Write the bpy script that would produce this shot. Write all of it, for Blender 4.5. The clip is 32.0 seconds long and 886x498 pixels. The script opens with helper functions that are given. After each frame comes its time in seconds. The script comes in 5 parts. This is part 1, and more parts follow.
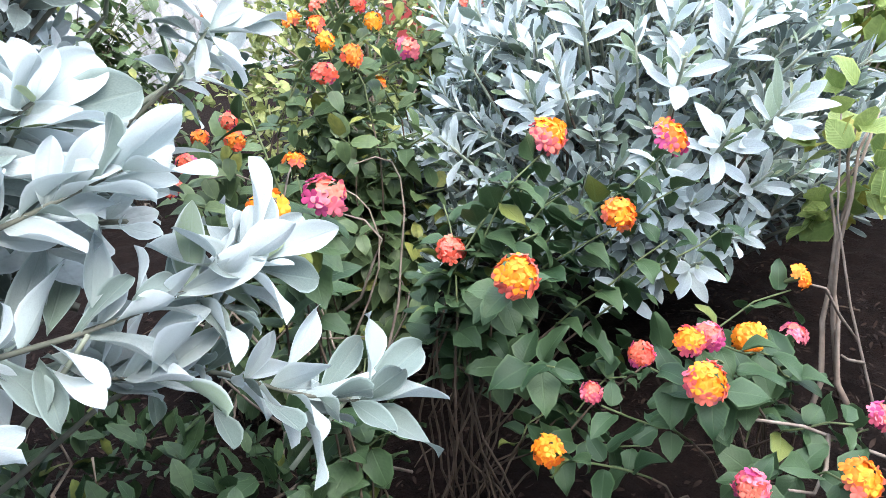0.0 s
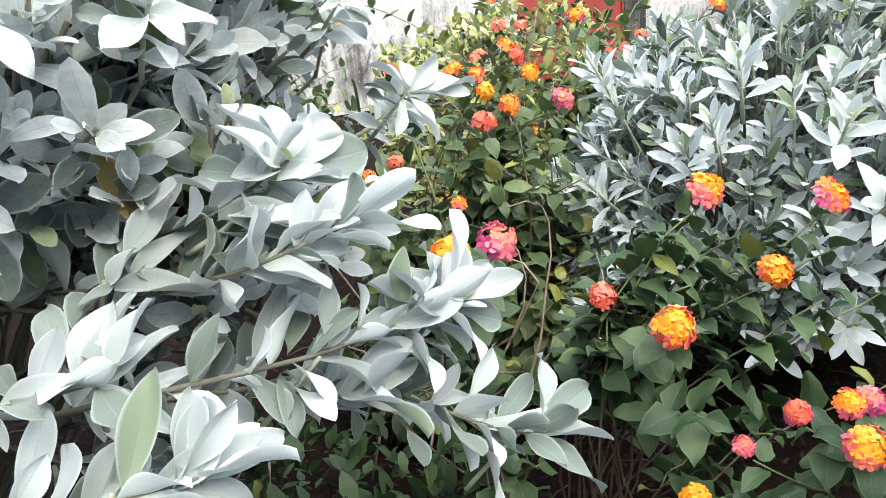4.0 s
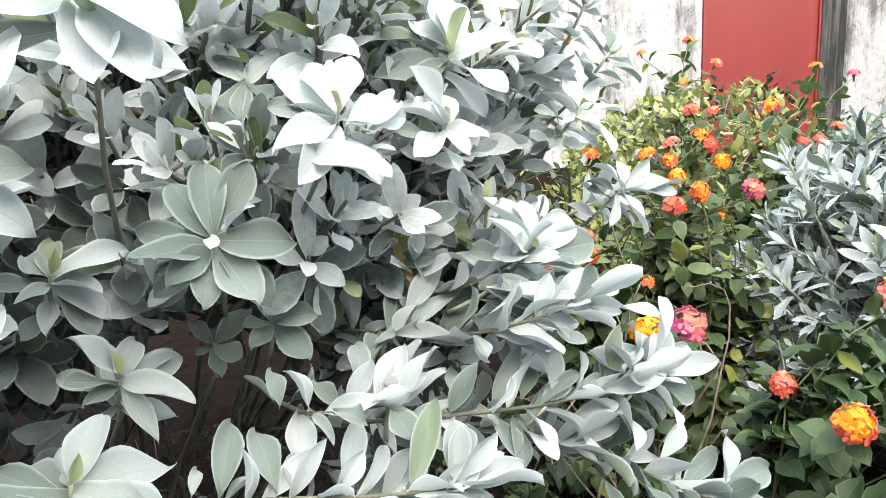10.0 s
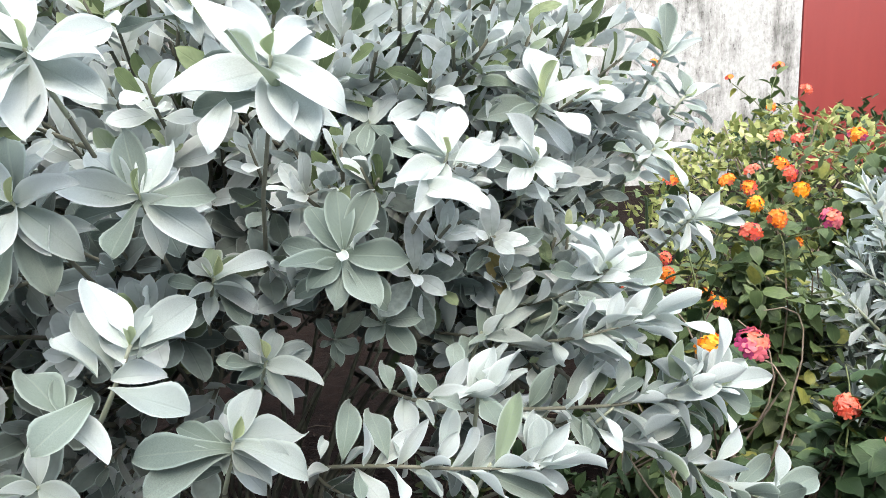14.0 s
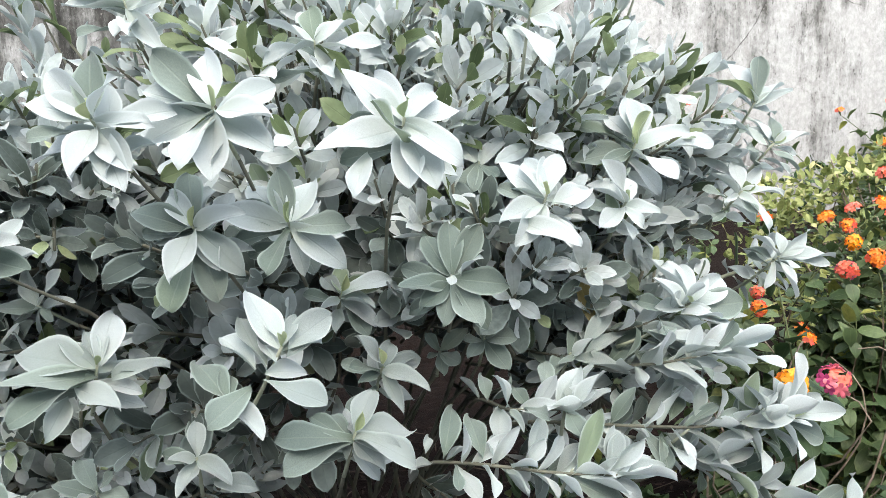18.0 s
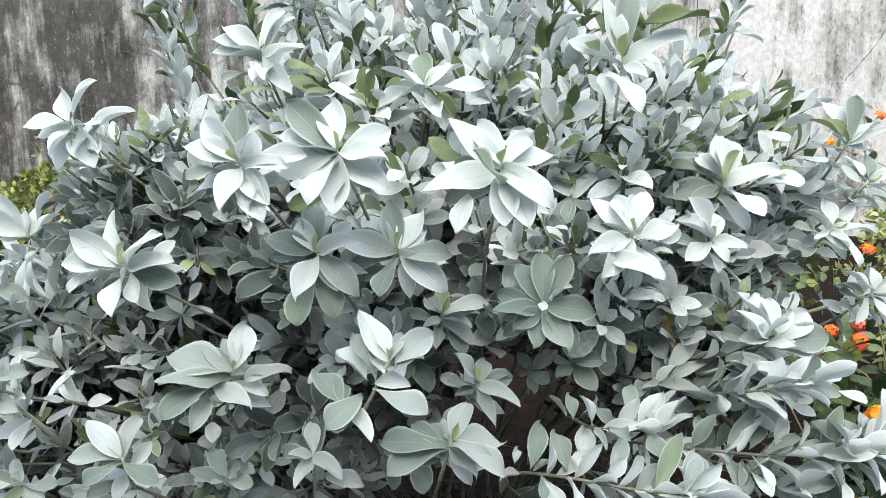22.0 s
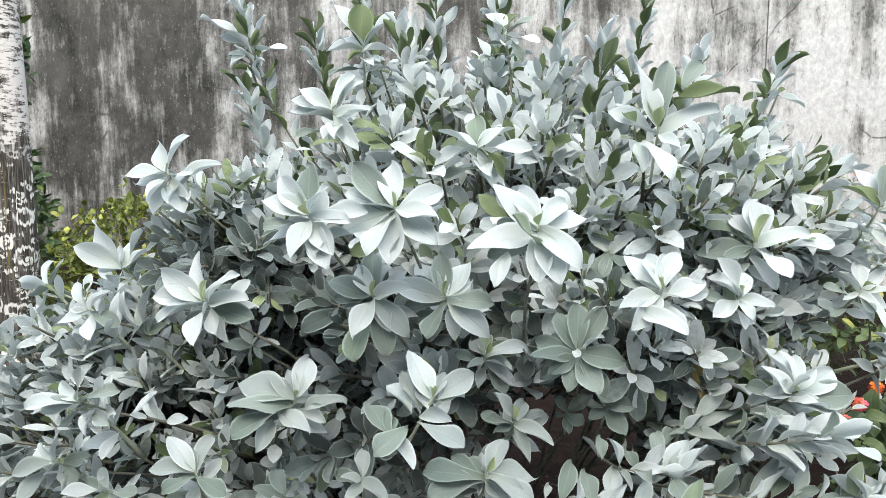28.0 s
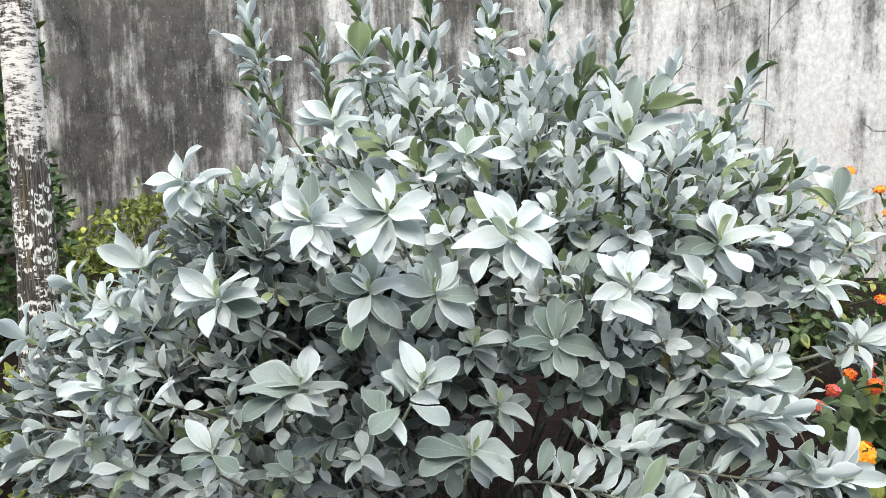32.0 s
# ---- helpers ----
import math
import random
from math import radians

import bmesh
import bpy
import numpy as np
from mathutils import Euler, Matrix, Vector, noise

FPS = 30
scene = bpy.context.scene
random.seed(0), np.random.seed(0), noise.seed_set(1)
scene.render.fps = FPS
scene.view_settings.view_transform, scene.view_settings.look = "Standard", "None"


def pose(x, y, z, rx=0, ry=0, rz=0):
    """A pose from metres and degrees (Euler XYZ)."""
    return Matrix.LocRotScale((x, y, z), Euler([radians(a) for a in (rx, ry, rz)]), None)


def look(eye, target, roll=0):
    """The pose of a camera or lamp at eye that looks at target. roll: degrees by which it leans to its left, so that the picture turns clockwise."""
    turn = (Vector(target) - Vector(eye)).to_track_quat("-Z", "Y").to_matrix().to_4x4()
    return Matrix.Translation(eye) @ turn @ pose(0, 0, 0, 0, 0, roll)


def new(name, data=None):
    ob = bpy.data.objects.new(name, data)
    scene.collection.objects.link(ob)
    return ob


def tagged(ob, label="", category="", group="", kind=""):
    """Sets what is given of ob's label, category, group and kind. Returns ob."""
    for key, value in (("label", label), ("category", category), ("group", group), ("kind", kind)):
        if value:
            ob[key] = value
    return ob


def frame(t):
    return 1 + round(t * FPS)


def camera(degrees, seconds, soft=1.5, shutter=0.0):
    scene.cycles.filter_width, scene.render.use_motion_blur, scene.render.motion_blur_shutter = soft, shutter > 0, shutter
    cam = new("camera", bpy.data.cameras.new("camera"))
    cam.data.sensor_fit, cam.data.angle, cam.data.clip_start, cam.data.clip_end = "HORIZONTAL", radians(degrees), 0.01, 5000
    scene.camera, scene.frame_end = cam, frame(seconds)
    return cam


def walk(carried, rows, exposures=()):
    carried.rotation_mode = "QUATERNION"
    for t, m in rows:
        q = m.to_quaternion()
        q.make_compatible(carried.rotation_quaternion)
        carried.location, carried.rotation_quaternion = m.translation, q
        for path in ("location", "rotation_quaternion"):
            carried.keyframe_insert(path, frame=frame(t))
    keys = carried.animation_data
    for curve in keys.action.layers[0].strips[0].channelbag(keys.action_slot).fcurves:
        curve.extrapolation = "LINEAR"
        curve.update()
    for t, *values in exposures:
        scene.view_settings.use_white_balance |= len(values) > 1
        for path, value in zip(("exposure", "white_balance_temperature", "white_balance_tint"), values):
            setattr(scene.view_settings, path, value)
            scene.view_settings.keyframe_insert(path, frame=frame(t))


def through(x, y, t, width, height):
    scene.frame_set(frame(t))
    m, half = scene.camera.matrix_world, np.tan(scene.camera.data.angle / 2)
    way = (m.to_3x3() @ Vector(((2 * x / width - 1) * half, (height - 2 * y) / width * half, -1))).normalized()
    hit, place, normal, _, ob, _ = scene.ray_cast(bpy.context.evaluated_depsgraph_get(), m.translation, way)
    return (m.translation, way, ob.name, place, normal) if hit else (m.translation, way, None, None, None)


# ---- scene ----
cam = camera(61.78, 32.25, soft=0.8)
PATH = [
    (0, (0.0975, 0.0046, 0.6549), (1.1441, 1.5388, -0.0874), -6.01),
    (0.5, (0.0901, 0.0056, 0.6577), (1.1100, 1.5629, -0.0735), -5.89),
    (1, (0.0832, 0.0060, 0.6617), (1.0777, 1.5861, -0.0555), -5.80),
    (1.5, (0.0764, 0.0048, 0.6661), (1.0464, 1.6090, -0.0306), -5.82),
    (2, (0.0693, 0.0019, 0.6700), (1.0139, 1.6302, -0.0054), -5.77),
    (2.5, (0.0630, -0.0014, 0.6728), (0.9721, 1.6526, 0.0109), -5.84),
    (3, (0.0566, -0.0050, 0.6762), (0.9258, 1.6740, 0.0240), -6.03),
    (3.5, (0.0498, -0.0081, 0.6803), (0.8812, 1.6940, 0.0387), -6.09),
    (5.5, (0.0202, -0.0268, 0.6982), (0.7444, 1.7467, 0.1236), -5.20),
    (6, (0.0129, -0.0320, 0.7030), (0.7109, 1.7577, 0.1466), -4.99),
    (6.5, (0.0059, -0.0370, 0.7075), (0.6795, 1.7674, 0.1688), -4.87),
    (7, (-0.0003, -0.0421, 0.7117), (0.6425, 1.7778, 0.1873), -4.68),
    (7.5, (-0.0066, -0.0477, 0.7153), (0.5964, 1.7868, 0.1947), -4.51),
    (8, (-0.0127, -0.0544, 0.7193), (0.5452, 1.7939, 0.1973), -4.60),
    (8.5, (-0.0187, -0.0624, 0.7235), (0.5012, 1.8002, 0.2129), -4.55),
    (9, (-0.0249, -0.0713, 0.7277), (0.4616, 1.8052, 0.2356), -4.27),
    (9.5, (-0.0313, -0.0804, 0.7316), (0.4242, 1.8088, 0.2588), -3.90),
    (10, (-0.0371, -0.0893, 0.7346), (0.3968, 1.8085, 0.2764), -3.44),
    (10.5, (-0.0416, -0.0987, 0.7377), (0.3721, 1.8041, 0.2813), -3.18),
    (11, (-0.0455, -0.1086, 0.7404), (0.3421, 1.7982, 0.2779), -3.10),
    (11.5, (-0.0495, -0.1192, 0.7433), (0.3061, 1.7910, 0.2694), -2.93),
    (12, (-0.0530, -0.1302, 0.7469), (0.2756, 1.7862, 0.2785), -2.77),
    (12.5, (-0.0559, -0.1420, 0.7510), (0.2423, 1.7817, 0.2921), -2.71),
    (13, (-0.0580, -0.1544, 0.7552), (0.2147, 1.7765, 0.3113), -2.77),
    (13.5, (-0.0596, -0.1675, 0.7591), (0.1892, 1.7704, 0.3317), -2.82),
    (14, (-0.0609, -0.1796, 0.7624), (0.1583, 1.7637, 0.3432), -2.72),
    (14.5, (-0.0625, -0.1913, 0.7667), (0.1109, 1.7572, 0.3504), -2.83),
    (16.5, (-0.0679, -0.2351, 0.7823), (-0.0386, 1.7253, 0.3876), -2.51),
    (17, (-0.0684, -0.2443, 0.7852), (-0.0702, 1.7182, 0.3998), -2.11),
    (17.5, (-0.0688, -0.2529, 0.7879), (-0.0861, 1.7121, 0.4159), -1.80),
    (18, (-0.0691, -0.2613, 0.7901), (-0.1087, 1.7042, 0.4226), -1.71),
    (18.5, (-0.0689, -0.2699, 0.7919), (-0.1521, 1.6922, 0.4137), -1.72),
    (19, (-0.0681, -0.2785, 0.7944), (-0.1998, 1.6793, 0.4076), -1.71),
    (19.5, (-0.0675, -0.2863, 0.7973), (-0.2354, 1.6706, 0.4200), -1.64),
    (20, (-0.0666, -0.2943, 0.8015), (-0.2609, 1.6634, 0.4412), -1.49),
    (20.5, (-0.0655, -0.3025, 0.8051), (-0.2837, 1.6560, 0.4638), -1.50),
    (21, (-0.0642, -0.3101, 0.8082), (-0.3157, 1.6456, 0.4738), -1.63),
    (21.5, (-0.0622, -0.3170, 0.8113), (-0.3509, 1.6335, 0.4764), -1.63),
    (22, (-0.0603, -0.3235, 0.8148), (-0.3688, 1.6256, 0.4897), -1.43),
    (22.5, (-0.0579, -0.3306, 0.8176), (-0.3755, 1.6213, 0.5186), -1.01),
    (23, (-0.0561, -0.3376, 0.8197), (-0.3927, 1.6142, 0.5416), -0.55),
    (23.5, (-0.0546, -0.3439, 0.8214), (-0.4216, 1.6031, 0.5485), -0.25),
    (24, (-0.0526, -0.3495, 0.8228), (-0.4468, 1.5919, 0.5477), -0.08),
    (24.5, (-0.0506, -0.3543, 0.8244), (-0.4543, 1.5850, 0.5487), 0.00),
    (25, (-0.0481, -0.3601, 0.8262), (-0.4581, 1.5783, 0.5536), 0.06),
    (25.5, (-0.0450, -0.3660, 0.8282), (-0.4612, 1.5723, 0.5641), 0.02),
    (27.5, (-0.0348, -0.3840, 0.8399), (-0.4940, 1.5471, 0.5955), 0.07),
    (28, (-0.0310, -0.3914, 0.8427), (-0.5043, 1.5373, 0.6062), -0.06),
    (28.5, (-0.0267, -0.3993, 0.8457), (-0.5092, 1.5272, 0.6100), -0.13),
    (29, (-0.0215, -0.4085, 0.8477), (-0.5280, 1.5119, 0.6119), -0.22),
    (29.5, (-0.0168, -0.4172, 0.8491), (-0.5352, 1.4994, 0.6085), -0.37),
    (30, (-0.0124, -0.4260, 0.8499), (-0.5428, 1.4853, 0.5938), -0.51),
    (30.5, (-0.0074, -0.4350, 0.8502), (-0.5380, 1.4755, 0.5886), -0.35),
    (31, (-0.0019, -0.4436, 0.8518), (-0.5194, 1.4708, 0.5923), -0.27),
    (31.5, (0.0041, -0.4530, 0.8544), (-0.4972, 1.4667, 0.6024), -0.43),
    (32, (0.0103, -0.4630, 0.8571), (-0.4876, 1.4579, 0.6080), -0.59),
]
walk(cam, [(t, look(eye, target, roll)) for t, eye, target, roll in PATH], [
    (0.0, 2.90, 5780, 11), (3.5, 2.74, 6350, 10), (7.0, 2.75, 6650, 9), (10.0, 2.75, 6600, 9), (12.0, 2.55, 6550, 9), (14.0, 2.57, 6500, 9), (17.0, 2.61, 6450, 10), (18.2, 2.34, 6450, 9), (21.0, 2.36, 6400, 9), (26.0, 2.29, 6400, 9), (32.0, 2.27, 6450, 8),
])

# ---- light ----
world = bpy.data.worlds.new("sky")
scene.world = world
world.use_nodes = True
wt = world.node_tree
sky = wt.nodes.new("ShaderNodeTexSky")
sky.sky_type = "NISHITA"
sky.sun_disc = False
sky.sun_elevation = radians(53)
sky.sun_rotation = radians(170)
sky.dust_density = 4.0
sky.air_density = 1.0
wt.links.new(sky.outputs[0], wt.nodes["Background"].inputs[0])
wt.nodes["Background"].inputs[1].default_value = 0.086
sun_data = bpy.data.lights.new("sun", "SUN")
sun_data.energy = 1.42
sun_data.angle = radians(148)
sun_data.color = (1.0, 0.97, 0.93)
sun = new("sun", sun_data)
sun.matrix_world = look((0.35, -1.95, 2.63), (0, 0, 0))

rng = np.random.default_rng(7)


# ---- materials ----
class Nodes:
    """A small builder for node materials."""

    def __init__(self, name):
        self.mat = bpy.data.materials.new(name)
        self.mat.use_nodes = True
        self.t = self.mat.node_tree
        self.bsdf = self.t.nodes["Principled BSDF"]
        self.out = self.t.nodes["Material Output"]

    def add(self, kind, **inputs):
        n = self.t.nodes.new(kind)
        for k, v in inputs.items():
            self.put(n, k.replace("_", " "), v)
        return n

    def put(self, n, key, v):
        sock = n.inputs[int(key[1:])] if key[0] == "i" and key[1:].isdigit() else n.inputs[key]
        if isinstance(v, bpy.types.NodeSocket):
            self.t.links.new(v, sock)
        else:
            sock.default_value = v

    def math(self, op, a, b=0.0, c=0.0):
        n = self.t.nodes.new("ShaderNodeMath")
        n.operation = op
        for i, v in enumerate((a, b, c)):
            self.put(n, "i%d" % i, v)
        return n.outputs[0]

    def mix(self, fac, a, b, mode="MIX"):
        n = self.t.nodes.new("ShaderNodeMix")
        n.data_type = "RGBA"
        n.blend_type = mode
        self.put(n, "i0", fac)
        for i, v in ((6, a), (7, b)):
            self.put(n, "i%d" % i, v if isinstance(v, bpy.types.NodeSocket) else (*v, 1))
        return n.outputs[2]

    def noise(self, scale, detail=4.0, rough=0.55, vec=None):
        n = self.add("ShaderNodeTexNoise", Scale=scale, Detail=detail, Roughness=rough)
        if vec is not None:
            self.put(n, "Vector", vec)
        return n.outputs[0]

    def ramp(self, v, lo, hi):
        n = self.t.nodes.new("ShaderNodeMapRange")
        for i, x in enumerate((v, lo, hi)):
            self.put(n, "i%d" % i, x)
        return n.outputs[0]

    def coords(self, kind="Object", scale=(1, 1, 1)):
        c = self.t.nodes.new("ShaderNodeTexCoord").outputs[kind]
        m = self.add("ShaderNodeMapping", Vector=c, Scale=scale)
        return m.outputs[0]

    def bump(self, height, strength, distance):
        b = self.add("ShaderNodeBump", Strength=strength, Distance=distance, Height=height)
        self.put(self.bsdf, "Normal", b.outputs[0])

    def chance(self):
        """A number from 0 to 1 for each piece: by object, and by island in a joined mesh."""
        a = self.t.nodes.new("ShaderNodeObjectInfo").outputs["Random"]
        b = self.t.nodes.new("ShaderNodeNewGeometry").outputs["Random Per Island"]
        return self.math("FRACT", self.math("ADD", a, b))

    def second(self, r, k):
        return self.math("FRACT", self.math("MULTIPLY", r, k))

    def thin(self, colour, amount):
        """Light that shines through a leaf or petal."""
        tr = self.add("ShaderNodeBsdfTranslucent", Color=colour)
        m = self.add("ShaderNodeMixShader", Fac=amount)
        self.t.links.new(self.bsdf.outputs[0], m.inputs[1])
        self.t.links.new(tr.outputs[0], m.inputs[2])
        self.t.links.new(m.outputs[0], self.out.inputs[0])


def leaf_material(name, low, high, odd, odd_share, rough, through, veins, rib, sheen=0.0, foot=0.35, edge=1.25):
    """Leaf colours: two that leaves vary between, an odd one for some leaves, and the rib."""
    n = Nodes(name)
    r = n.chance()
    r2 = n.second(r, 17.3)
    col = n.mix(r2, low, high)
    isodd = n.math("LESS_THAN", n.second(r, 41.7), odd_share)
    col = n.mix(isodd, col, odd)
    uv = n.t.nodes.new("ShaderNodeTexCoord").outputs["UV"]
    sep = n.add("ShaderNodeSeparateXYZ", Vector=uv)
    u, v = sep.outputs[0], sep.outputs[1]
    side = n.math("ABSOLUTE", n.math("SUBTRACT", v, 0.5))
    ribs = n.ramp(side, 0.040, 0.006)
    mott = n.noise(55.0, 3.0)
    col = n.mix(n.math("MULTIPLY", n.ramp(mott, 0.35, 0.75), 0.5), col, tuple(0.6 * c for c in low))
    col = n.mix(n.math("MULTIPLY", n.ramp(u, 0.55, 0.0), foot), col, (low[0] * 0.85, low[1] * 0.88, low[2] * 0.66))
    # pale felt margin, painted brighter for light caught on upturned edges
    rim = n.ramp(side, 0.40, 0.485)
    col = n.mix(n.math("MULTIPLY", rim, 0.6), col, tuple(min(0.8, edge * c) for c in high))
    col = n.mix(n.math("MULTIPLY", ribs, 0.14), col, rib)
    n.put(n.bsdf, "Base Color", col)
    n.put(n.bsdf, "Roughness", rough)
    if sheen:
        n.put(n.bsdf, "Sheen Weight", sheen)
        n.put(n.bsdf, "Sheen Roughness", 0.5)
    n.put(n.bsdf, "Specular IOR Level", 0.3)
    slant = n.math("SINE", n.math("MULTIPLY", n.math("SUBTRACT", u, n.math("MULTIPLY", side, 0.6)), 60.0))
    height = n.math("ADD", n.math("MULTIPLY", slant, veins), n.math("MULTIPLY", n.noise(900.0, 2.0), 0.3))
    height = n.math("SUBTRACT", height, n.math("MULTIPLY", ribs, 1.5))
    n.bump(height, 0.35, 0.0006)
    n.thin(col, through)
    return n.mat


def plain_material(name, a, b, scale, rough, bump=0.3, depth=0.001, stretch=(1, 1, 1)):
    n = Nodes(name)
    vec = n.coords("Object", stretch)
    r = n.chance()
    col = n.mix(n.ramp(n.noise(scale, 6.0, 0.6, vec), 0.3, 0.7), a, b)
    col = n.mix(n.math("MULTIPLY", r, 0.35), col, tuple(0.55 * c for c in a))
    n.put(n.bsdf, "Base Color", col)
    n.put(n.bsdf, "Roughness", rough)
    n.put(n.bsdf, "Specular IOR Level", 0.2)
    n.bump(n.noise(scale * 4, 5.0, 0.6, vec), bump, depth)
    return n.mat


SILVER = leaf_material("silver_felt_leaf", (0.41, 0.475, 0.465), (0.485, 0.54, 0.54), (0.17, 0.23, 0.14), 0.008, 0.9, 0.24, 0.1, (0.27, 0.33, 0.28), 0.12)
# greyer silver leaf; on low shoots its colour stands in for shade
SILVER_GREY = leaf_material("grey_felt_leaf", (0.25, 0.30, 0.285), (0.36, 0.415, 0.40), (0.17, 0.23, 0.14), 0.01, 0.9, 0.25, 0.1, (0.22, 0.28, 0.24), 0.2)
# mature leaf, darkened further so low and inner foliage carries painted shade
SILVER_OLD_SHADED = leaf_material("mature_shaded_leaf", (0.042, 0.062, 0.053), (0.18, 0.225, 0.21), (0.10, 0.14, 0.08), 0.03, 0.8, 0.08, 0.1, (0.17, 0.22, 0.18), 0.2, edge=1.9)
# sage green leaf, with the shade of overhung rosettes darkened into its colour
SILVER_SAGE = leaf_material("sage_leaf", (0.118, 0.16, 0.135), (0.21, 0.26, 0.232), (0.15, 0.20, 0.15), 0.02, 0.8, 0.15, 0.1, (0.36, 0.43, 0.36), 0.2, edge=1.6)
SILVER_BUD = leaf_material("young_leaf", (0.25, 0.32, 0.17), (0.38, 0.45, 0.27), (0.38, 0.43, 0.24), 0.2, 0.7, 0.25, 0.1, (0.5, 0.56, 0.3), 0.1)
SILVER_GREEN = leaf_material("green_leaf_face", (0.17, 0.23, 0.16), (0.28, 0.35, 0.29), (0.09, 0.14, 0.06), 0.2, 0.6, 0.15, 0.1, (0.4, 0.47, 0.3))
SILVER_DARK = leaf_material("olive_leaf_face", (0.055, 0.085, 0.036), (0.125, 0.17, 0.075), (0.22, 0.28, 0.15), 0.2, 0.6, 0.18, 0.1, (0.2, 0.25, 0.12))
SILVER_FAR = leaf_material("blue_silver_leaf", (0.40, 0.475, 0.46), (0.575, 0.645, 0.635), (0.2, 0.29, 0.2), 0.08, 0.85, 0.12, 0.1, (0.30, 0.36, 0.34), 0.2)
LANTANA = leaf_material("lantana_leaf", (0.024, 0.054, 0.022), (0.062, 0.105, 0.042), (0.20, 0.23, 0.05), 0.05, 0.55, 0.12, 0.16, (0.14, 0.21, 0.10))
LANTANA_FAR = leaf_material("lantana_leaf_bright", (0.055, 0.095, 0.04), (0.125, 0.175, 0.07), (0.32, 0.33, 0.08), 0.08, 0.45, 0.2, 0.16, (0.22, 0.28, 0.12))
HEDGE = leaf_material("yellow_green_leaf", (0.18, 0.23, 0.07), (0.36, 0.39, 0.14), (0.52, 0.50, 0.24), 0.15, 0.5, 0.25, 0.4, (0.5, 0.5, 0.2))
LIME = leaf_material("lime_leaf", (0.17, 0.25, 0.07), (0.33, 0.40, 0.12), (0.36, 0.33, 0.06), 0.12, 0.5, 0.3, 0.8, (0.4, 0.45, 0.15))
DARK_GREEN = leaf_material("dark_green_leaf", (0.025, 0.055, 0.02), (0.06, 0.10, 0.03), (0.12, 0.16, 0.03), 0.1, 0.5, 0.15, 0.5, (0.1, 0.15, 0.05))
OLIVE = leaf_material("olive_leaf", (0.07, 0.10, 0.025), (0.19, 0.23, 0.045), (0.34, 0.36, 0.07), 0.15, 0.5, 0.2, 0.4, (0.3, 0.32, 0.1))
BROWN_LEAF = leaf_material("dying_leaf", (0.20, 0.17, 0.07), (0.28, 0.22, 0.10), (0.3, 0.2, 0.1), 0.2, 0.7, 0.15, 0.2, (0.3, 0.27, 0.15))
STEM_PALE = plain_material("pale_stem", (0.26, 0.29, 0.21), (0.38, 0.41, 0.32), 60.0, 0.8)
STEM_WOOD = plain_material("woody_stem", (0.20, 0.15, 0.11), (0.36, 0.30, 0.24), 50.0, 0.85)
STEM_DARK = plain_material("brown_stem", (0.05, 0.037, 0.027), (0.11, 0.082, 0.058), 50.0, 0.85)
STEM_GREY = plain_material("grey_green_stem", (0.10, 0.105, 0.08), (0.18, 0.18, 0.14), 50.0, 0.85)
STEM_GREEN = plain_material("green_stem", (0.08, 0.11, 0.045), (0.14, 0.16, 0.07), 60.0, 0.6)


def petal_material(name, a, b):
    n = Nodes(name)
    r = n.chance()
    col = n.mix(n.second(r, 13.1), a, b)
    col = n.mix(n.math("MULTIPLY", n.ramp(n.noise(250.0, 3.0), 0.4, 0.8), 0.3), col, tuple(0.75 * c for c in a))
    n.put(n.bsdf, "Base Color", col)
    n.put(n.bsdf, "Roughness", 0.6)
    n.thin(col, 0.2)
    return n.mat


PETAL = {
    "yellow": petal_material("yellow_petal", (0.86, 0.27, 0.006), (0.95, 0.37, 0.010)),
    "orange": petal_material("orange_petal", (0.80, 0.17, 0.012), (0.88, 0.28, 0.02)),
    "red": petal_material("red_petal", (0.60, 0.06, 0.035), (0.75, 0.14, 0.06)),
    "coral": petal_material("coral_petal", (0.72, 0.13, 0.10), (0.82, 0.24, 0.14)),
    "pink": petal_material("pink_petal", (0.66, 0.10, 0.16), (0.80, 0.24, 0.28)),
    "magenta": petal_material("magenta_petal", (0.42, 0.04, 0.15), (0.58, 0.09, 0.26)),
}


# ---- mesh helpers ----
def mesh_of(name, verts, faces, mats, uvs=None, index=None, smooth=True):
    me = bpy.data.meshes.new(name)
    me.from_pydata([tuple(v) for v in np.asarray(verts).tolist()], [], [tuple(f) for f in faces])
    for m in mats:
        me.materials.append(m)
    if index is not None:
        me.polygons.foreach_set("material_index", np.asarray(index, dtype=np.int32))
    me.polygons.foreach_set("use_smooth", np.full(len(me.polygons), smooth))
    if uvs is not None:
        lay = me.uv_layers.new(name="uv")
        loops = np.empty(len(me.loops), dtype=np.int32)
        me.loops.foreach_get("vertex_index", loops)
        lay.data.foreach_set("uv", np.asarray(uvs, dtype=np.float32)[loops].ravel())
    me.update()
    return me


def part(name, data, material, parent, label=""):
    """Links a bmesh or a mesh as one mesh object under a thing or a part."""
    if isinstance(data, bmesh.types.BMesh):
        me = bpy.data.meshes.new(name)
        data.to_mesh(me)
        data.free()
        data = me
    if material is not None and not data.materials:
        data.materials.append(material)
    ob = new(name, data)
    ob.parent = parent
    return tagged(ob, label)


def unit(a):
    a = np.asarray(a, dtype=float)
    return a / (np.linalg.norm(a, axis=-1, keepdims=True) + 1e-12)


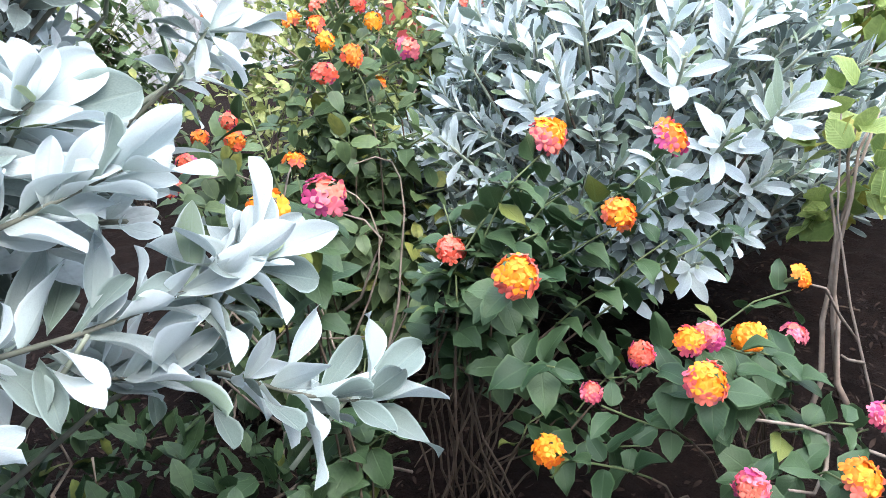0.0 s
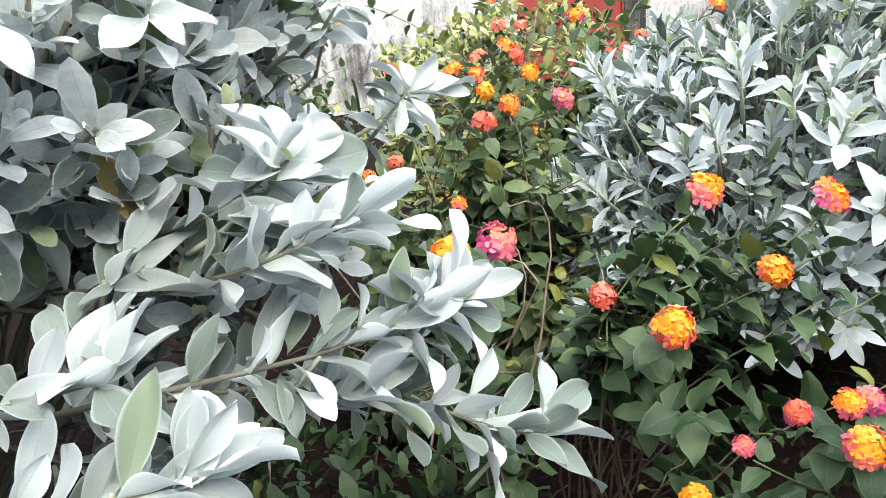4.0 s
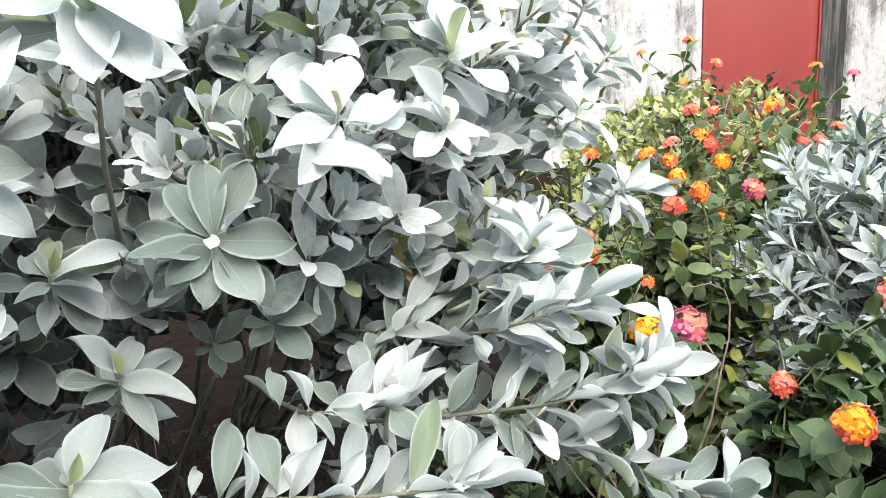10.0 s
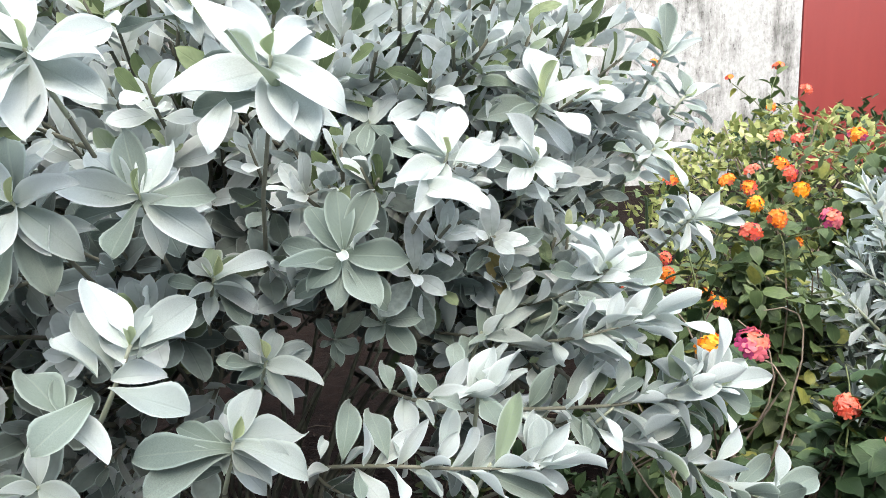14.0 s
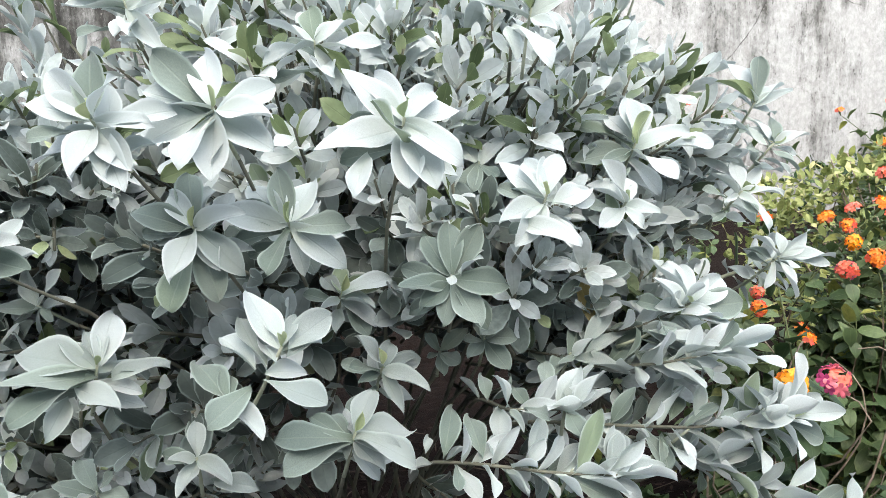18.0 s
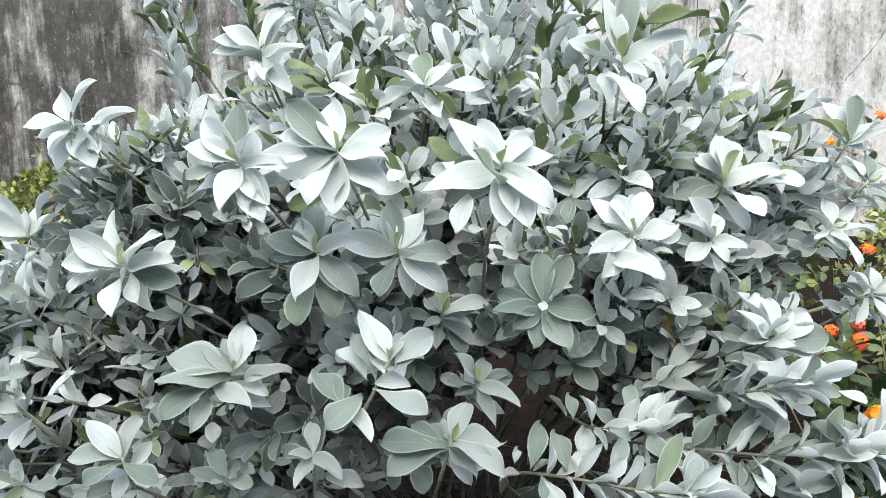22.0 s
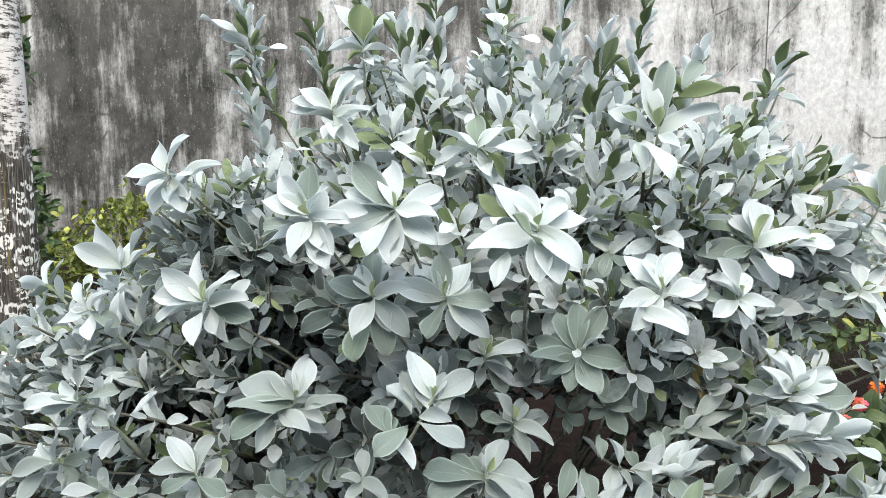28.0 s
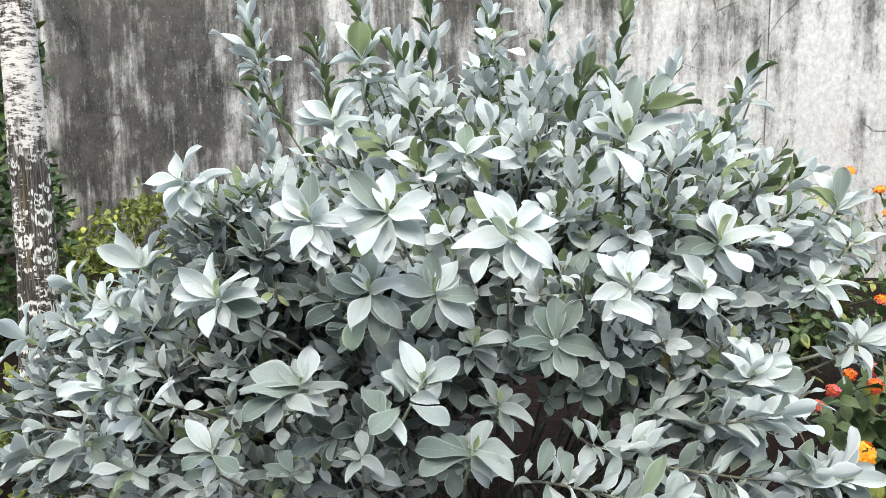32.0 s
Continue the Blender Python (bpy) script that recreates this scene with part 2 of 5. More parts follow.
def leaf_grid(kind, nu, nv):
    """The outline and relief of a leaf of unit length: (u, v, half width, lift at the edge)."""
    u = 0.5 - 0.5 * np.cos(np.pi * np.linspace(0, 1, nu + 1))
    if kind == "silver":
        w = np.sin(np.pi * np.clip(u, 0, 1) ** 1.14) ** 0.70
        w = np.maximum(w, 0.10 * (1 - u))
    elif kind == "blunt":
        w = np.sin(np.pi * np.clip(u, 0, 1) ** 1.42) ** 0.58
        w = np.maximum(w, 0.12 * (1 - u))
    elif kind == "lantana":
        w = np.sin(np.pi * u ** 0.70) ** 0.78 * (1 - 0.15 * u)
        w = np.maximum(w, 0.07 * (1 - u))
    else:
        w = np.sin(np.pi * u ** 0.9) ** 0.75
    w[-1] = 0.05
    v = np.linspace(-1, 1, nv + 1)
    uu, vv = np.meshgrid(u, v, indexing="ij")
    ww = np.repeat(w[:, None], nv + 1, 1)
    if kind == "lantana":
        tooth = 1 + 0.07 * np.where(np.arange(nu + 1) % 2, 1, -1)
        edge = np.abs(vv) > 0.99
        ww = np.where(edge, ww * tooth[:, None], ww)
    faces = []
    for i in range(nu):
        for j in range(nv):
            a = i * (nv + 1) + j
            faces.append((a, a + 1, a + nv + 2, a + nv + 1))
    return uu.ravel(), vv.ravel(), ww.ravel(), np.array(faces)


GRIDS = {
    "silver": leaf_grid("silver", 14, 6), "silver_low": leaf_grid("silver", 7, 2), "blunt_low": leaf_grid("blunt", 7, 2), "blunt": leaf_grid("blunt", 10, 6),
    "lantana": leaf_grid("lantana", 8, 4), "lantana_low": leaf_grid("lantana", 5, 2),
    "oval": leaf_grid("oval", 4, 2),
}


class Leaves:
    """A gathering of leaves: base, direction, face normal, length, width, curl, fold, kind of paint."""

    def __init__(self):
        self.rows = []

    def add(self, p, a, n, length, width, curl=0.15, fold=0.25, paint=0):
        self.rows.append((*p, *a, *n, length, width, curl, fold, paint))

    def mesh(self, name, grid, mats):
        d = np.array(self.rows)
        u, v, w, f = GRIDS[grid]
        p, a, n = d[:, 0:3], unit(d[:, 3:6]), d[:, 6:9]
        n = unit(n - a * np.sum(a * n, 1, keepdims=True))
        b = np.cross(a, n)
        length, width, curl, fold = (d[:, k][:, None] for k in (9, 10, 11, 12))
        along = length * (u[None] - 0.25 * np.abs(curl) * u[None] ** 3)
        across = width * 0.5 * w[None] * v[None]
        wave = 0.07 * np.sin(u[None] * 6 + d[:, 0:1] * 900 + 30 * curl) * v[None]
        up = -curl * u[None] ** 2 * length + fold * np.abs(v[None]) ** 1.8 * w[None] * width * 0.5 + wave * width
        verts = (p[:, None] + a[:, None] * along[..., None] + b[:, None] * across[..., None] + n[:, None] * up[..., None]).reshape(-1, 3)
        faces = (f[None] + (np.arange(len(d)) * len(u))[:, None, None]).reshape(-1, 4)
        uvs = np.tile(np.stack([u, v * 0.5 + 0.5], 1), (len(d), 1))
        return mesh_of(name, verts, faces.tolist(), mats, uvs, np.repeat(d[:, 13].astype(np.int32), len(f)))


def leaf_mesh(name, grid, mat, curl, fold):
    """One leaf of unit length and width, to be shared by many."""
    one = Leaves()
    one.add((0, 0, 0), (0, 1, 0), (0, 0, 1), 1.0, 1.0, curl, fold)
    return one.mesh(name, grid, [mat])


def place_leaf(name, me, parent, p, a, n, length, width, label=""):
    a = unit(a)
    n = unit(np.asarray(n) - a * np.dot(a, n))
    b = np.cross(a, n)
    ob = new(name, me)
    ob.parent = parent
    ob.matrix_basis = Matrix(((b[0] * width, a[0] * length, n[0] * length, p[0]), (b[1] * width, a[1] * length, n[1] * length, p[1]), (b[2] * width, a[2] * length, n[2] * length, p[2]), (0, 0, 0, 1)))
    return tagged(ob, label)


class Tubes:
    """Tapered stems along bent lines, joined into one mesh."""

    def __init__(self, sides=6):
        self.v, self.f, self.s = [], [], sides

    def add(self, pts, r0, r1):
        pts = np.asarray(pts, dtype=float)
        k, s, base = len(pts), self.s, len(self.v)
        tan = unit(np.gradient(pts, axis=0))
        ref = np.array([0.3, 0.2, 0.93]) if abs(tan[0][2]) < 0.9 else np.array([1.0, 0, 0])
        for i in range(k):
            x = unit(np.cross(tan[i], ref))
            y = np.cross(tan[i], x)
            r = r0 + (r1 - r0) * i / (k - 1)
            for j in range(s):
                t = 2 * math.pi * j / s
                self.v.append(pts[i] + r * (x * math.cos(t) + y * math.sin(t)))
        for i in range(k - 1):
            for j in range(s):
                a, b = base + i * s + j, base + i * s + (j + 1) % s
                self.f.append((a, b, b + s, a + s))
        self.f.append(tuple(base + j for j in reversed(range(s))))
        self.f.append(tuple(base + (k - 1) * s + j for j in range(s)))

    def mesh(self, name, mat):
        return mesh_of(name, self.v, self.f, [mat])


def bent(p0, p1, d1, k=7, sway=0.0, pull=0.45):
    """A line from p0 that arrives at p1 in the direction d1."""
    p0, p1, d1 = (np.asarray(q, dtype=float) for q in (p0, p1, d1))
    mid = p1 - unit(d1) * np.linalg.norm(p1 - p0) * pull
    t = np.linspace(0, 1, k)[:, None]
    line = (1 - t) ** 2 * p0 + 2 * t * (1 - t) * mid + t ** 2 * p1
    if sway:
        line[1:-1] += rng.normal(0, sway, (k - 2, 3))
    return line


def lone_stem(plant, name, line, r0, r1, mat):
    one = Tubes(6)
    one.add(line, r0, r1)
    return hold(part(name, one.mesh(name, mat), None, plant), plant)


def box_bm(x0, x1, y0, y1, z0, z1, bevel=0.0):
    bm = bmesh.new()
    bmesh.ops.create_cube(bm, size=1.0)
    for v in bm.verts:
        v.co = ((x0 + x1) / 2 + v.co.x * (x1 - x0), (y0 + y1) / 2 + v.co.y * (y1 - y0), (z0 + z1) / 2 + v.co.z * (z1 - z0))
    if bevel:
        bmesh.ops.bevel(bm, geom=list(bm.edges), offset=bevel, segments=2, affect="EDGES", profile=0.5)
    return bm


def thing(name, at, label, category, group="", kind=""):
    ob = new(name)
    ob.location = at
    return tagged(ob, label, category, group, kind)


def hold(ob, parent):
    """Keeps a part where its mesh says, under a thing that stands elsewhere."""
    ob.matrix_parent_inverse = Matrix.Translation(parent.location).inverted()
    return ob


# ---- setting: ground, wall, red panel ----
def ground_material():
    n = Nodes("dark_mulch")
    vec = n.coords("Object")
    a = n.noise(28.0, 8.0, 0.7, vec)
    b = n.noise(160.0, 4.0, 0.6, vec)
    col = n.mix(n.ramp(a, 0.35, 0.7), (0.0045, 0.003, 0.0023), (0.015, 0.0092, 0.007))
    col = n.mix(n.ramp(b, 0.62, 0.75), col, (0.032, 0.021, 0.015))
    n.put(n.bsdf, "Base Color", col)
    n.put(n.bsdf, "Roughness", 0.95)
    n.put(n.bsdf, "Specular IOR Level", 0.08)
    n.bump(n.math("ADD", a, n.math("MULTIPLY", b, 0.5)), 0.9, 0.02)
    return n.mat


def wall_material():
    n = Nodes("weathered_plaster")
    vec = n.coords("Object")
    sep = n.add("ShaderNodeSeparateXYZ", Vector=vec)
    x, z = sep.outputs[0], sep.outputs[2]
    streak = n.noise(1.0, 6.0, 0.62, n.coords("Object", (4.2, 4.2, 0.65)))
    fine = n.noise(1.0, 8.0, 0.7, n.coords("Object", (15.0, 15.0, 2.0)))
    blot = n.noise(2.6, 7.0, 0.68, vec)
    speck = n.noise(42.0, 3.0, 0.7, n.coords("Object", (1.0, 1.0, 0.45)))
    # old run-off dirt lies heavier along the western stretch and below the coping
    grime = n.math("ADD", n.math("ADD", n.ramp(x, 1.3, -1.6), n.math("MULTIPLY", n.ramp(x, -2.6, -4.2), 0.45)), n.math("MULTIPLY", n.ramp(z, 1.3, 2.4), 0.5))
    s = n.math("ADD", n.math("MULTIPLY", n.math("SUBTRACT", streak, 0.5), 3.3), n.math("MULTIPLY", n.math("SUBTRACT", fine, 0.5), 1.7))
    s = n.math("ADD", s, n.math("MULTIPLY", n.math("SUBTRACT", blot, 0.5), 2.5))
    rough_edge = n.noise(120.0, 4.0, 0.75, n.coords("Object", (1.0, 1.0, 0.4)))
    s = n.math("ADD", s, n.math("MULTIPLY", n.math("SUBTRACT", rough_edge, 0.5), 0.55))
    dirt = n.math("ADD", s, n.math("MULTIPLY_ADD", grime, 0.56, -0.22))
    col = n.mix(n.ramp(dirt, -0.30, 0.35), (0.455, 0.465, 0.45), (0.178, 0.182, 0.172))
    col = n.mix(n.ramp(dirt, 0.26, 0.74), col, (0.027, 0.028, 0.025))
    dots = n.math("MULTIPLY", n.ramp(speck, 0.57, 0.66), n.ramp(dirt, -0.55, 0.05))
    col = n.mix(n.math("MULTIPLY", dots, 0.7), col, (0.06, 0.058, 0.052))
    pale = n.ramp(n.noise(5.0, 8.0, 0.75, n.coords("Object", (1.0, 1.0, 0.5))), 0.58, 0.70)
    col = n.mix(n.math("MULTIPLY", pale, 0.5), col, (0.40, 0.39, 0.365))
    grain = n.ramp(n.noise(34.0, 8.0, 0.78, n.coords("Object", (1.0, 1.0, 0.7))), 0.28, 0.72)
    col = n.mix(0.75, col, n.mix(grain, (0.32, 0.32, 0.32), (1.0, 1.0, 1.0)), "MULTIPLY")
    cloud = n.ramp(n.noise(3.4, 7.0, 0.7, n.coords("Object", (1.0, 1.0, 0.8))), 0.35, 0.68)
    col = n.mix(n.math("MULTIPLY", cloud, 0.14), col, (0.36, 0.345, 0.32))
    flake = n.ramp(n.noise(48.0, 6.0, 0.8, n.coords("Object", (1.0, 1.0, 0.55))), 0.60, 0.66)
    col = n.mix(n.math("MULTIPLY", flake, n.math("MULTIPLY", n.ramp(dirt, 0.0, 0.5), 0.55)), col, (0.42, 0.41, 0.38))
    pit = n.ramp(n.noise(70.0, 6.0, 0.8, n.coords("Object", (1.0, 1.0, 0.6))), 0.61, 0.67)
    col = n.mix(n.math("MULTIPLY", pit, 0.6), col, (0.05, 0.048, 0.043))
    crack = n.add("ShaderNodeTexVoronoi", Scale=2.3, Vector=n.mix(0.25, n.coords("Object"), n.add("ShaderNodeTexNoise", Scale=3.5, Detail=4.0).outputs[1]))
    crack.feature = "DISTANCE_TO_EDGE"
    line = n.math("MULTIPLY", n.ramp(crack.outputs[0], 0.010, 0.003), n.ramp(blot, 0.50, 0.58))
    col = n.mix(n.math("MULTIPLY", line, 0.8), col, (0.05, 0.048, 0.044))
    n.put(n.bsdf, "Base Color", col)
    n.put(n.bsdf, "Roughness", 0.92)
    n.put(n.bsdf, "Specular IOR Level", 0.1)
    n.bump(n.math("ADD", fine, n.math("MULTIPLY", speck, 0.4)), 0.5, 0.01)
    return n.mat


def red_material():
    n = Nodes("red_paint")
    streak = n.noise(1.0, 5.0, 0.6, n.coords("Object", (3.0, 3.0, 0.35)))
    col = n.mix(n.ramp(streak, 0.3, 0.75), (0.150, 0.015, 0.012), (0.195, 0.025, 0.020))
    chip = n.ramp(n.noise(55.0, 2.0), 0.80, 0.83)
    col = n.mix(chip, col, (0.6, 0.45, 0.4))
    n.put(n.bsdf, "Base Color", col)
    n.put(n.bsdf, "Roughness", 0.5)
    n.bump(n.noise(40.0, 5.0), 0.12, 0.003)
    return n.mat


def dark_plaster_material():
    # near-black streaks paint the shadow of a gap into the plaster colour
    n = Nodes("shadow_dark_plaster")
    s = n.noise(1.0, 6.0, 0.65, n.coords("Object", (14.0, 14.0, 1.2)))
    col = n.mix(n.ramp(s, 0.45, 0.8), (0.025, 0.026, 0.024), (0.16, 0.155, 0.145))
    n.put(n.bsdf, "Base Color", col)
    n.put(n.bsdf, "Roughness", 0.9)
    n.put(n.bsdf, "Specular IOR Level", 0.12)
    n.bump(s, 0.5, 0.01)
    return n.mat


WALL, RED, MULCH, DARK_PLASTER = wall_material(), red_material(), ground_material(), dark_plaster_material()


def build_ground():
    size, k = 1.7, 130
    xs = np.linspace(-1, 1, k)
    verts, faces = [], []
    for i in range(k):
        for j in range(k):
            x, y = 0.3 + xs[i] * size, 0.7 + xs[j] * size
            h = 0.016 * noise.noise((x * 9, y * 9, 0)) + 0.010 * noise.noise((x * 31, y * 31, 3)) + 0.006 * noise.noise((x * 80, y * 80, 5))
            e = min(1.0, 6 * (1 - max(abs(xs[i]), abs(xs[j]))))
            verts.append((x, y, h * e))
    for i in range(k - 1):
        for j in range(k - 1):
            a = i * k + j
            faces.append((a, a + k, a + k + 1, a + 1))
    n0 = len(verts)
    x0, x1, y0, y1 = 0.3 - size, 0.3 + size, 0.7 - size, 0.7 + size
    far = 400.0
    verts += [(-far, -far, 0), (far, -far, 0), (far, far, 0), (-far, far, 0)]
    c = [0, (k - 1) * k, k * k - 1, k - 1]
    for q in range(4):
        r = (q + 1) % 4
        if q == 0:
            edge = [i * k for i in range(k)]
        elif q == 1:
            edge = [(k - 1) * k + j for j in range(k)]
        elif q == 2:
            edge = [i * k + k - 1 for i in reversed(range(k))]
        else:
            edge = [j for j in reversed(range(k))]
        faces.append((n0 + q, n0 + r, *reversed(edge)))
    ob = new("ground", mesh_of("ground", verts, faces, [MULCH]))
    tagged(ob, "dark brown mulch and bare soil under the shrubs", "ground", kind="structure")


build_ground()

# an unseen pale slab where the walk goes, added to bounce light under leaves
bounce_slab_mesh = bpy.data.meshes.new("pavement")
bm = box_bm(-7.0, 7.0, -2.05, -0.12, -0.04, 0.03, 0.006)
bm.to_mesh(bounce_slab_mesh)
bm.free()
bounce_slab_mesh.materials.append(plain_material("bounce_concrete", (0.25, 0.247, 0.235), (0.33, 0.327, 0.31), 9.0, 0.9, 0.4, 0.003))
tagged(new("pavement", bounce_slab_mesh), "unseen pale slab added in front of the bed to bounce light upward", "pavement", kind="structure")


def wall_piece(name, x0, x1, y0, mat, label, z1=2.9):
    bm = box_bm(x0, x1, y0, 5.34, -0.05, z1, 0.004)
    me = bpy.data.meshes.new(name)
    bm.to_mesh(me)
    bm.free()
    me.materials.append(mat)
    return tagged(new(name, me), label, "wall", kind="structure")


wall_piece("wall_west", -14.0, 0.872, 5.124, WALL, "grey weathered plaster wall with dark run-off streaks")
wall_piece("wall_middle", 0.874, 3.262, 5.112, WALL, "pale weathered plaster wall with peeling paint")
# dark strip in place of the shadowed gap right of the panel
wall_piece("wall_pier", 4.312, 4.535, 5.10, DARK_PLASTER, "near-black plaster strip standing in for the shadowed gap beside the red panel")
wall_piece("wall_east", 4.537, 14.0, 5.116, WALL, "grey weathered plaster wall")
wall_piece("wall_behind_panel", 3.264, 4.310, 5.20, WALL, "recessed wall behind the red panel")

# walls out of view, added to cut low sky and bounce light forward
PALE_WALL = plain_material("pale_plaster", (0.46, 0.455, 0.435), (0.56, 0.555, 0.53), 3.0, 0.9, 0.3, 0.003)


def unseen_wall(name, x0, x1, y0, y1):
    me = bpy.data.meshes.new(name)
    bm = box_bm(x0, x1, y0, y1, -0.05, 2.5, 0.004)
    bm.to_mesh(me)
    bm.free()
    me.materials.append(PALE_WALL)
    tagged(new(name, me), "unseen plain pale wall added to block low sky and bounce light", "wall", kind="structure")


unseen_wall("wall_south", -7.0, 7.0, -2.25, -2.05)
unseen_wall("wall_far_west", -7.2, -7.0, -2.25, 5.12)
unseen_wall("wall_far_east", 7.0, 7.2, -2.25, 5.11)

red_panel = thing("red_panel", (3.787, 5.13, 0.0), "tall plain red painted metal panel set in the wall", "door")
bm = box_bm(3.272, 4.302, 5.125, 5.165, 0.02, 2.6, 0.004)
hold(part("sheet", bm, RED, red_panel), red_panel)
for sx in (3.268, 4.288):
    hold(part("edge_strip", box_bm(sx, sx + 0.018, 5.105, 5.16, 0.02, 2.62, 0.003), RED, red_panel), red_panel)


# ---- tree trunk with patchy bark ----
def bark_material():
    n = Nodes("lichen_bark")
    rings = n.noise(1.0, 6.0, 0.75, n.coords("Object", (22.0, 22.0, 75.0)))
    warp = n.mix(0.03, n.coords("Object"), n.add("ShaderNodeTexNoise", Scale=20.0, Detail=3.0).outputs[1])
    v = n.add("ShaderNodeTexVoronoi", Scale=14.0, Vector=warp)
    v.feature = "F1"
    patch = n.noise(6.0, 6.0, 0.7, n.coords("Object", (1, 1, 0.5)))
    z = n.add("ShaderNodeSeparateXYZ", Vector=n.coords("Object")).outputs[2]
    low = n.ramp(n.math("ADD", z, n.math("MULTIPLY", n.noise(9.0, 4.0), 0.5)), 1.22, 0.98)
    mask = n.math("ADD", n.math("ADD", n.math("MULTIPLY", patch, 0.75), n.math("MULTIPLY", rings, 0.9)), n.math("MULTIPLY", low, 0.22))
    col = n.mix(n.ramp(mask, 0.845, 0.92), (0.47, 0.46, 0.43), (0.030, 0.027, 0.023))
    col = n.mix(n.math("MULTIPLY", n.ramp(n.noise(30.0, 5.0, 0.7), 0.45, 0.7), 0.35), col, (0.42, 0.41, 0.37))
    worn = n.ramp(n.noise(26.0, 3.0), 0.34, 0.46)
    for v, inner, wide, thick in ((v, 0.18, 0.26, 0.09), (n.add("ShaderNodeTexVoronoi", Scale=33.0, Vector=warp), 0.22, 0.16, 0.14)):
        some = n.add("ShaderNodeSeparateColor", Color=v.outputs[1]).outputs[0]
        ring = n.ramp(n.math("ABSOLUTE", n.math("SUBTRACT", v.outputs[0], n.math("ADD", inner, n.math("MULTIPLY", some, wide)))), thick, thick * 0.5)
        col = n.mix(n.math("MULTIPLY", n.math("MULTIPLY", ring, worn), n.math("MULTIPLY", low, n.math("GREATER_THAN", some, 0.3))), col, (0.55, 0.56, 0.52))
    moss = n.ramp(n.noise(5.0, 4.0, 0.6), 0.66, 0.72)
    col = n.mix(n.math("MULTIPLY", moss, 0.8), col, (0.15, 0.12, 0.03))
    n.put(n.bsdf, "Base Color", col)
    n.put(n.bsdf, "Roughness", 0.9)
    n.put(n.bsdf, "Specular IOR Level", 0.12)
    n.bump(n.math("ADD", rings, patch), 0.6, 0.008)
    return n.mat


def build_tree():
    tree = thing("tree", (-2.142, 1.80, 0.0), "straight tree trunk with white lichen patches on dark bark", "tree")
    k, s = 60, 28
    verts, faces = [], []
    for i in range(k):
        z = -0.05 + 3.3 * i / (k - 1)
        r0 = 0.0735 - 0.010 * min(z, 2.0) + 0.02 * math.exp(-max(z, 0) * 6)
        for j in range(s):
            t = 2 * math.pi * j / s
            c, d = math.cos(t), math.sin(t)
            r = r0 * (1 + 0.05 * noise.noise((c * 1.6, d * 1.6, z * 3)) + 0.018 * noise.noise((c * 6, d * 6, z * 22)))
            verts.append((-2.142 + r * c + 0.006 * math.sin(z * 2.3), 1.80 + r * d, z))
    for i in range(k - 1):
        for j in range(s):
            a, b = i * s + j, i * s + (j + 1) % s
            faces.append((a, b, b + s, a + s))
    faces.append(tuple((k - 1) * s + j for j in range(s)))
    hold(part("trunk", mesh_of("trunk", verts, faces, [bark_material()]), None, tree), tree)
    lv = Leaves()
    top = np.array((-2.142, 1.80, 3.2))
    for i in range(9):
        ang = i * 2.4
        tip = top + np.array((math.cos(ang) * 0.9, math.sin(ang) * 0.9, 0.5 + 0.35 * rng.random()))
        line = bent(top - (0, 0, 0.05), tip, (math.cos(ang), math.sin(ang), 0.3), 8, 0.02)
        lone_stem(tree, "limb", line, 0.035, 0.008, STEM_WOOD)
        for q in range(150):
            p = line[rng.integers(3, 8)] + rng.normal(0, 0.17, 3)
            a = unit(rng.normal(0, 1, 3) + (0, 0, -0.3))
            lv.add(p, a, unit(rng.normal(0, 0.5, 3) + (0, 0, 1)), 0.09, 0.05, 0.2, 0.15)
    tagged(hold(part("crown", lv.mesh("crown", "oval", [DARK_GREEN]), None, tree), tree), kind="stuff")


build_tree()


# ---- silver shrubs ----
def shoot_leaves(tip, axis, count, size, turn, spread=1.0, slim=1.0):
    """The leaves round a shoot's tip, youngest first: base, direction, normal, length, width."""
    axis = unit(axis)
    x = unit(np.cross(axis, (0.31, 0.22, 0.92)))
    y = np.cross(axis, x)
    stem = 0.012 + 0.0055 * count * (1.6 - spread)
    rows = []
    for k in range(count):
        f = (k + 0.5) / count
        t = turn + 2.39996 * k
        rad = x * math.cos(t) + y * math.sin(t)
        tilt = radians(min(98, 12 + 82 * spread * f ** 0.75 + rng.normal(0, 7)))
        a = axis * math.cos(tilt) + rad * math.sin(tilt)
        n = axis * math.sin(tilt) - rad * math.cos(tilt)
        tw = rng.normal(0, 0.22)
        n = n + np.cross(a, n) * tw
        length = size * (0.5 + 0.5 * min(1.0, f * 2.2)) * rng.uniform(0.86, 1.14)
        rows.append((np.asarray(tip) - axis * stem * f + rad * 0.003, a, n, length, length * slim * rng.uniform(0.42, 0.54)))
    return rows


LEAF_SHAPES = [leaf_mesh("silver_leaf", "silver", SILVER, c, f) for c, f in ((0.08, 0.20), (0.18, 0.22), (0.0, 0.16), (-0.08, 0.24), (0.15, 0.18), (0.12, 0.30))]
SAGE_SHAPES = [leaf_mesh("sage_leaf", "blunt", SILVER_SAGE, c, f) for c, f in ((0.08, 0.12), (0.18, 0.16), (0.0, 0.1))]
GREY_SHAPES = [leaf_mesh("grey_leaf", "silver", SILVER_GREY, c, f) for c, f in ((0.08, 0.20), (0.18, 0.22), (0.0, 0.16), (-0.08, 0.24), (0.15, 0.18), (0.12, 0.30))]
DARK_SHAPES = [leaf_mesh("dark_leaf", "silver", SILVER_DARK, c, f) for c, f in ((0.08, 0.25), (0.2, 0.3))]
